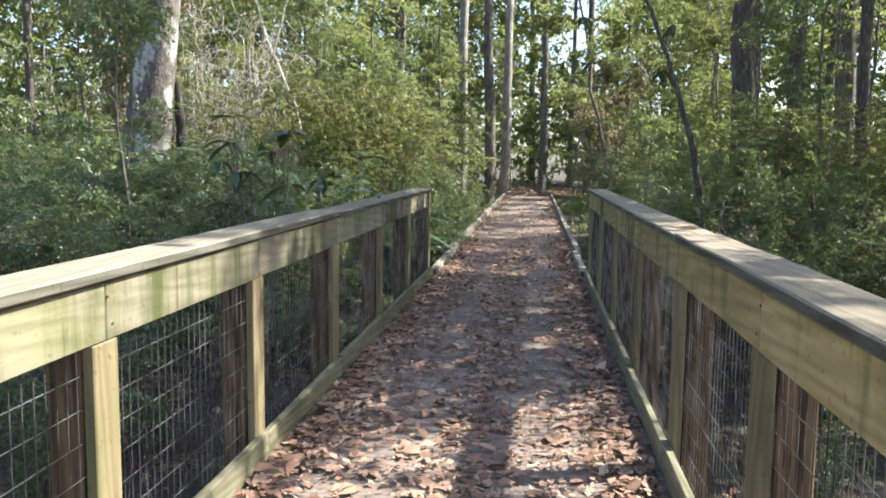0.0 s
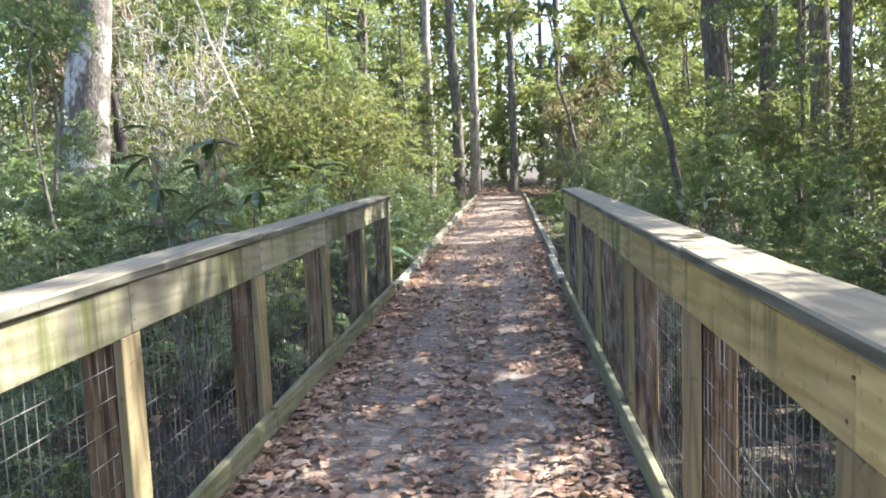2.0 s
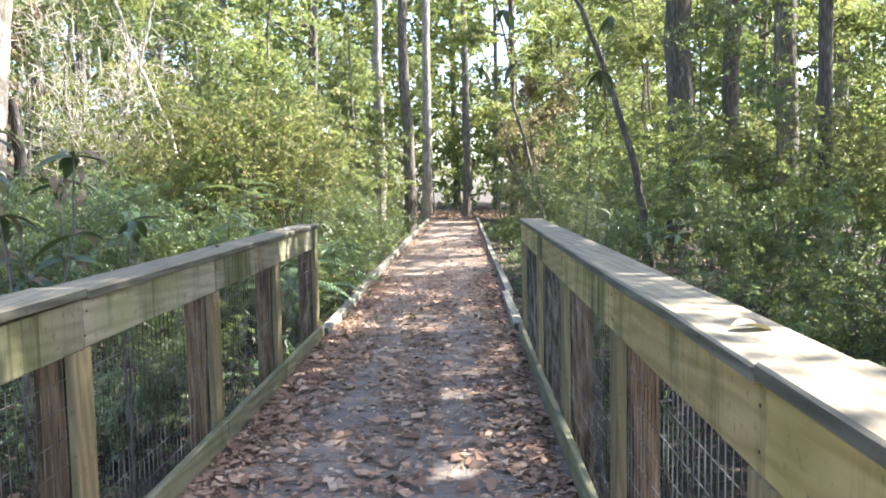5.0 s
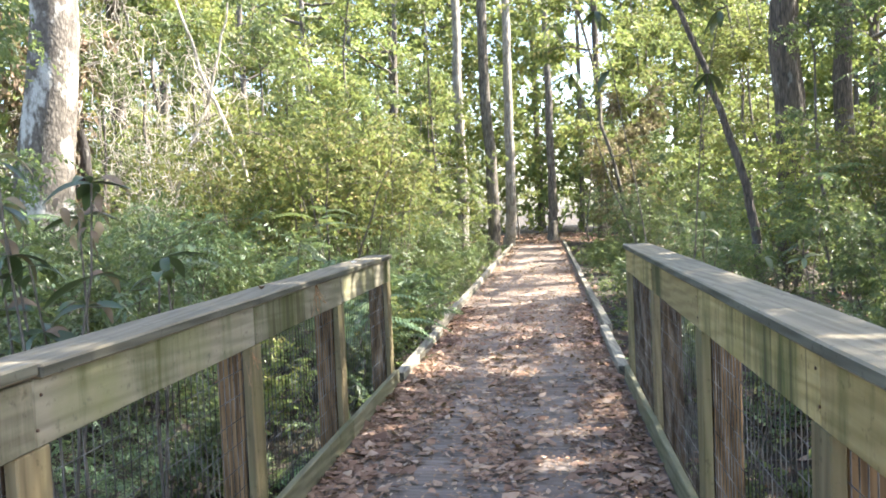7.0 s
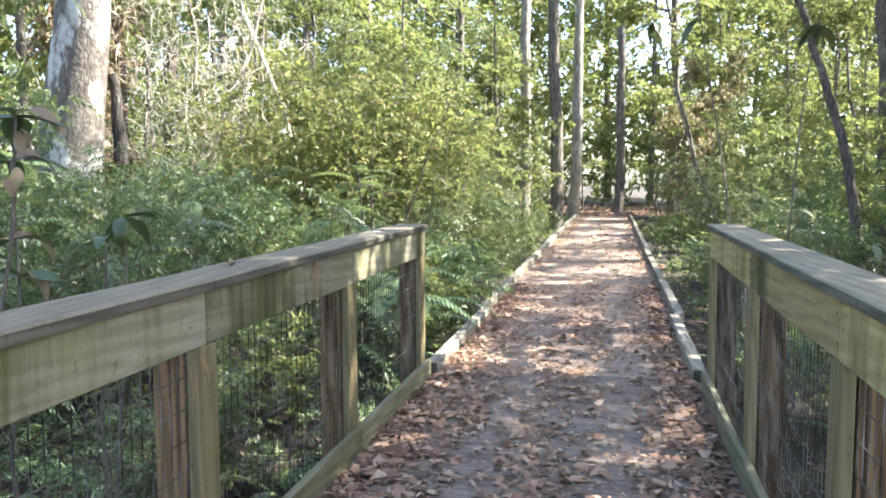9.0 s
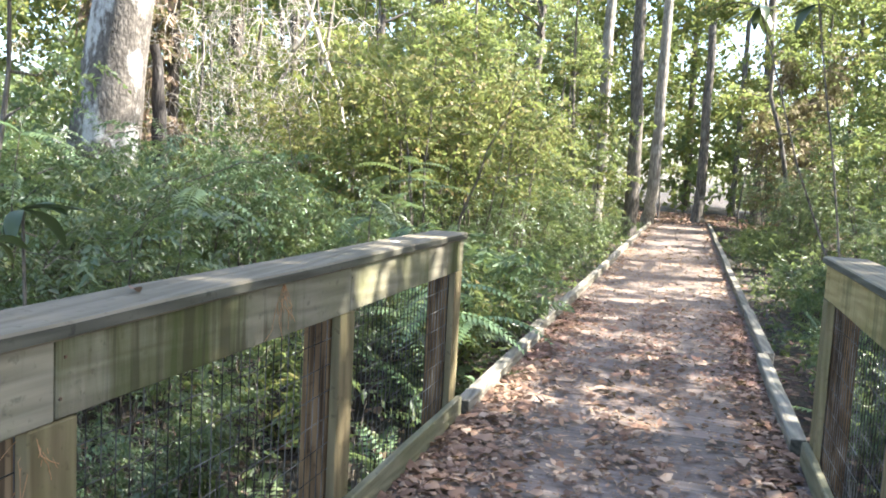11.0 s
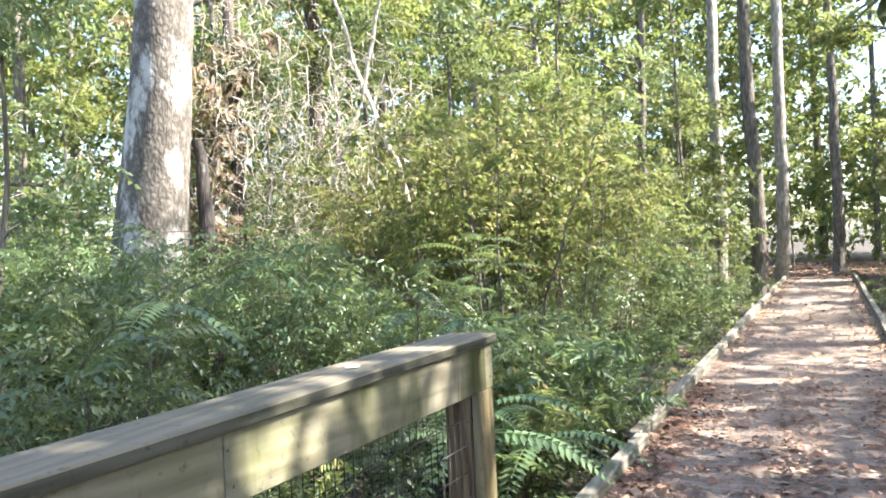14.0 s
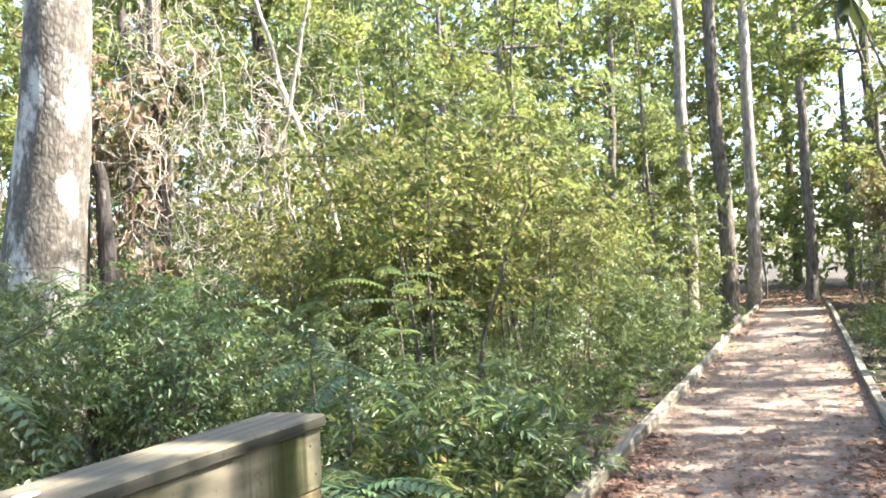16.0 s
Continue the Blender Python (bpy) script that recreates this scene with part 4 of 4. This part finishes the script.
def frond_shrub(x, y, top, n, seed, label, fronds=PINNATE):
    """A young compound-leaved tree: a bent stem with pinnate leaves near its tip."""
    rng = np.random.default_rng(seed)
    base = new("pinnate_sapling")
    tagged(base, label, "sapling", "pinnate saplings")
    g = float(ground_z(x, y))
    base.matrix_basis = pose(x, y, g)
    P = bent(rng, (0, 0, -0.05), (top[0] - x, top[1] - y, top[2] - g), 9, 0.03, 0.1)
    part("stem", mesh_np("stem", *tube_arrays(P, np.linspace(0.012, 0.004, 9), 6)), M_TWIG, base)
    for k in range(n):
        o = new("frond", fronds[k % 2])
        o.parent = base
        tagged(o, kind="stuff")
        at = P[8 - (k // 3) % 4]
        o.matrix_basis = pose(*at, rng.uniform(-20, 20), rng.uniform(-12, 28), k * 137.5 + rng.uniform(-20, 20)) @ Matrix.Scale(rng.uniform(0.8, 1.25), 4)
    return base


for k, (x, y, tp, n) in enumerate([(-2.6, 9.5, (-2.25, 9.2, 1.25), 9), (-2.2, 8.9, (-1.85, 8.75, 0.95), 6), (-2.6, 10.8, (-2.5, 10.6, 1.45), 12), 
                                   (-4.4, 7.4, (-4.2, 7.2, 1.5), 12), (-3.0, 7.2, (-2.7, 7.1, 1.2), 10), (3.4, 9.9, (3.2, 9.7, 1.6), 10)]):
    frond_shrub(x, y, tp, n, 80 + k, "thin sapling with arching pinnate leaves")

for k, (x, y, tp, n) in enumerate([(-1.5, 8.0, (-1.32, 7.9, 0.6), 12), (-1.75, 8.35, (-1.6, 8.25, 0.5), 12), (-1.4, 8.6, (-1.25, 8.5, 0.3), 10)]):
    frond_shrub(x, y, tp, n, 95 + k, "light green plant with drooping pinnate fronds", FRONDS)

HERB = shrub(8, M_CROWN, "upright green herb with narrow leaves", height=0.95, radius=0.45, n_sprays=190, leaf=0.085, wide=0.28, span=0.17, count=12, stems=6)
DARKHERB = shrub(9, M_BLUISH, "dark green herb with narrow leaves", height=0.8, radius=0.5, n_sprays=190, leaf=0.085, wide=0.3, span=0.16, count=11, stems=6)
place(HERB, -1.55, 8.75, 0.85, 20)
for x, y, s, r in ((-1.85, 9.2, 0.95, 80), (-2.3, 7.6, 1.0, 200), (-1.7, 11.2, 0.7, 10)):
    put(HERB, x, y, s, r)
place(DARKHERB, -1.5, 9.9, 1.0, 50)
for x, y, s, r in ((-1.75, 9.7, 1.25, 300), (-1.85, 10.4, 1.1, 120), (-1.55, 10.7, 0.8, 260), (1.65, 8.4, 0.7, 0), (1.8, 13.5, 0.8, 90)):
    put(DARKHERB, x, y, s, r)

BROWN = shrub(10, M_BROWNED, "tall thicket of withered brown vines", height=3.4, radius=0.8, n_sprays=300, leaf=0.13, wide=0.5, stems=6)
place(BROWN, 2.55, 27.5, 1.0, 0, 1.15)
put(BROWN, 3.3, 28.8, 1.1, 130, 1.2)
put(BROWN, -7.6, 13.0, 0.9, 40, 1.3)


def vines(cx, cy, z0, z1, n, seed):
    """A tangle of bare sunlit vines and twigs."""
    rng = np.random.default_rng(seed)
    pieces = []
    for k in range(n):
        a = np.array([cx + rng.normal(0, 0.45), cy + rng.normal(0, 0.4), rng.uniform(z0, z1)])
        hang = rng.uniform() < 0.4
        e = a + np.array([rng.normal(0, 0.15 if hang else 0.4), rng.normal(0, 0.2), -rng.uniform(0.3, 1.3) if hang else rng.normal(0, 0.25)])
        Q = bent(rng, a, e, 9, 0.06)
        pieces.append(tube_arrays(Q, np.linspace(0.0055, 0.002, 9) * rng.uniform(0.5, 1.5), 4))
    ob = part("bare_vines", mesh_np("bare_vines", *joined(pieces)), M_DEAD, None, "tangle of bare pale vines hanging among trees", "stuff")
    ob["category"] = "vines"


vines(-5.9, 12.0, 1.8, 5.2, 190, 1)
vines(-4.7, 12.1, 2.0, 4.0, 110, 2)
vines(-5.3, 12.2, 1.5, 3.4, 110, 4)
vines(-8.2, 12.4, 2.0, 5.0, 50, 3)

snag = new("snag")
tagged(snag, "dark broken stub of a dead trunk", "dead trunk")
snag.matrix_basis = pose(-5.62, 10.75, float(ground_z(-5.62, 10.75)))
V, F, _P = trunk_arrays(np.random.default_rng(8), 0.15, 2.9, (0.0, 0), 1.3, 10, 16)
part("trunk", mesh_np("trunk", V, F), bark("blackened_bark", (0.012, 0.010, 0.009), (0.05, 0.041, 0.034), 10.0), snag)


# ---- fallen leaves ----
def litter(name, seed, n, xs, ys, zfun, size, label, dens=None, curl=0.35):
    rng = np.random.default_rng(seed)
    x, y = rng.uniform(*xs, n), rng.uniform(*ys, n)
    if dens is not None:
        k = rng.uniform(0, 1, n) < dens(x, y)
        x, y = x[k], y[k]
    n = len(x)
    a = rng.uniform(0, 2 * np.pi, n)
    D = np.stack([np.cos(a), np.sin(a), rng.normal(0, 0.16, n)], 1)
    N = np.stack([rng.normal(0, curl, n), rng.normal(0, curl, n), np.ones(n)], 1)
    L = size * np.clip(np.exp(rng.normal(-0.12, 0.42, n)), 0.4, 2.3)
    W = L * rng.uniform(0.24, 0.66, n)
    B = np.stack([x, y, zfun(x, y) + 0.006 + rng.uniform(0, 0.018, n)], 1)
    along = unit(D)
    side = unit(np.cross(N, along))
    nrm = np.cross(along, side)
    B = B - along * L[:, None] * 0.5
    cup = (W * rng.uniform(-0.1, 0.35, n))[:, None]
    pts = [B, B + along * (L * .3)[:, None] - side * (W * .5)[:, None] + nrm * cup, B + along * (L * .68)[:, None] - side * (W * .36)[:, None] + nrm * cup * 0.7,
           B + along * L[:, None] + nrm * cup * 0.3, B + along * (L * .68)[:, None] + side * (W * .36)[:, None] + nrm * cup * 0.7, B + along * (L * .3)[:, None] + side * (W * .5)[:, None] + nrm * cup]
    V = np.stack(pts, 1)
    V[:, [1, 2, 4, 5]] += rng.normal(0, 0.2, (n, 4, 3)) * W[:, None, None] * np.array([1, 1, 0.6])
    low = zfun(x, y) + 0.003
    V[..., 2] = np.maximum(V[..., 2], low[:, None])
    k = np.arange(n)[:, None] * 6
    F = np.concatenate([k + np.array([q]) for q in ((0, 1, 5), (1, 2, 4), (1, 4, 5), (2, 3, 4))], 1).reshape(-1, 3)
    ob = part(name, mesh_np(name, V.reshape(-1, 3), F), M_LITTER, None, label, "stuff")
    ob["category"] = "fallen leaves"
    return ob


def path_density(x, y):
    """Thick along the edges and the middle, worn thin in two strips."""
    lane = np.exp(-((x + 0.30) / 0.17) ** 2) + np.exp(-((x - 0.36) / 0.17) ** 2)
    edge = smooth(0.55, 0.88, np.abs(x))
    wave = 0.5 + 0.5 * np.sin(y * 2.1 + np.sin(x * 3) * 1.5) * np.sin(y * 0.73 + x * 2.2 + 1)
    clump = np.sin(x * 7.3 + np.sin(y * 3.1) * 2) * np.sin(y * 5.7 + np.sin(x * 4.9 + y) * 2)
    d = 0.42 - 0.40 * lane * (0.5 + 0.5 * wave) + 0.95 * edge + 0.25 * (wave - 0.5) + 0.16 * clump * (1 - edge)
    thin = 1 - 0.55 * smooth(6.5, 9.5, y) * (1 - 0.6 * edge)
    return np.clip(d * thin, 0.04, 1)


def flat(x, y):
    return np.zeros_like(x)


litter("fallen_leaves", 31, 46000, (-0.89, 0.88), (-4.5, 8.7), flat, 0.052, "brown dry leaves scattered on the deck", path_density)
litter("fallen_leaves", 37, 17000, (-0.89, 0.88), (8.4, 12), flat, 0.046, "small brown dry leaves scattered on the deck", path_density)
litter("fallen_leaves", 32, 13000, (-0.88, 0.87), (12, 31.3), flat, 0.05, "brown dry leaves scattered on the deck", path_density)
litter("leaf_crumbs", 36, 22000, (-0.89, 0.88), (-1.5, 20), flat, 0.023, "crumbled brown leaf bits on the deck")
litter("fallen_leaves", 33, 3000, (-6, -1.1), (-2, 30), ground_z, 0.09, "old brown leaves on the soil")
litter("fallen_leaves", 34, 3000, (1.1, 6), (-2, 30), ground_z, 0.09, "old brown leaves on the soil")
litter("fallen_leaves", 35, 9000, (-6, 6), (31.3, 43), ground_z, 0.12, "old brown leaves covering the trail")

# ---- deck boards ----
deck = new("floor")
tagged(deck, "grey weathered boardwalk deck of crosswise planks", "deck", kind="structure")
rngD = np.random.default_rng(3)
PLANKS = []
for k in range(8):
    bm = box(1.98, 0.1435, 0.036, 0.0015, 4, 0.0012, k)
    me = bpy.data.meshes.new("plank")
    bm.to_mesh(me)
    bm.free()
    me.materials.append(M_PLANK if k < 4 else M_PLANK_DUSTY)
    PLANKS.append(me)
y = -11.5
while y < 31.3:
    p = new("plank", PLANKS[int(rngD.integers(0, 4)) + (4 if y > 5.5 + rngD.uniform(-2.5, 2.5) else 0)])
    p.parent = deck
    p.matrix_basis = pose(rngD.uniform(-0.012, 0.012), y, -0.02 + rngD.uniform(-0.002, 0.0), 0, 0, rngD.choice([0, 180]) + rngD.uniform(-0.15, 0.15))
    y += 0.1452

# ---- bits lying on the railings ----
def curled_leaf(x, y, z, rz, length, label):
    me = leaf_blade(length, length * 0.5, 0.35)
    me.materials.append(M_LITTER)
    ob = tagged(new("dead_leaf", me), label, "dead leaf")
    ob.matrix_basis = pose(x, y, z + 0.006, 4, 6, rz)


curled_leaf(0.985, 1.38, 1.086, 15, 0.11, "pale tan dead leaf on the railing cap")
curled_leaf(-1.02, 4.3, 1.07, 110, 0.06, "small tan dead leaf on the railing cap")
spot = bmesh.new()
bmesh.ops.create_uvsphere(spot, u_segments=12, v_segments=6, radius=0.022, matrix=Matrix.Diagonal((1.0, 1.3, 0.16, 1)))
M_WHITE, _nt, _bs = shader("chalky_white")
_nt.links.new(ramp(_nt, noise_fac(_nt, stretched(_nt, (1, 1, 1)), 60.0), [(0.3, (0.5, 0.5, 0.47)), (0.6, (0.8, 0.8, 0.78))]), _bs.inputs["Base Color"])
ob = part("dropping", spot, M_WHITE, None, "white dropping dried on the railing cap")
ob["category"] = "dropping"
ob.matrix_basis = pose(-1.01, 6.12, 1.069)


def needles(x, y, z, n, seed, label):
    """A tuft of dry pine needles caught on the railing."""
    rng = np.random.default_rng(seed)
    pieces = []
    for k in range(n):
        e = np.array([x + rng.normal(0, 0.035), y + rng.normal(0, 0.05), z - rng.uniform(0.05, 0.17)])
        pieces.append(tube_arrays(bent(rng, (x, y, z), e, 5, 0.008), [0.001] * 5, 3))
    M, nt, bs = shader("dry_needles")
    nt.links.new(ramp(nt, noise_fac(nt, stretched(nt, (1, 1, 1)), 40.0), [(0.3, (0.25, 0.11, 0.04)), (0.7, (0.45, 0.25, 0.11))]), bs.inputs["Base Color"])
    ob = part("pine_needles", mesh_np("pine_needles", *joined(pieces)), M, None, label, "stuff")
    ob["category"] = "pine needles"


needles(-0.965, 3.93, 0.845, 26, 1, "orange tuft of pine needles on a post")
needles(-0.932, 4.92, 1.024, 14, 2, "dry pine needles hanging under the cap board")
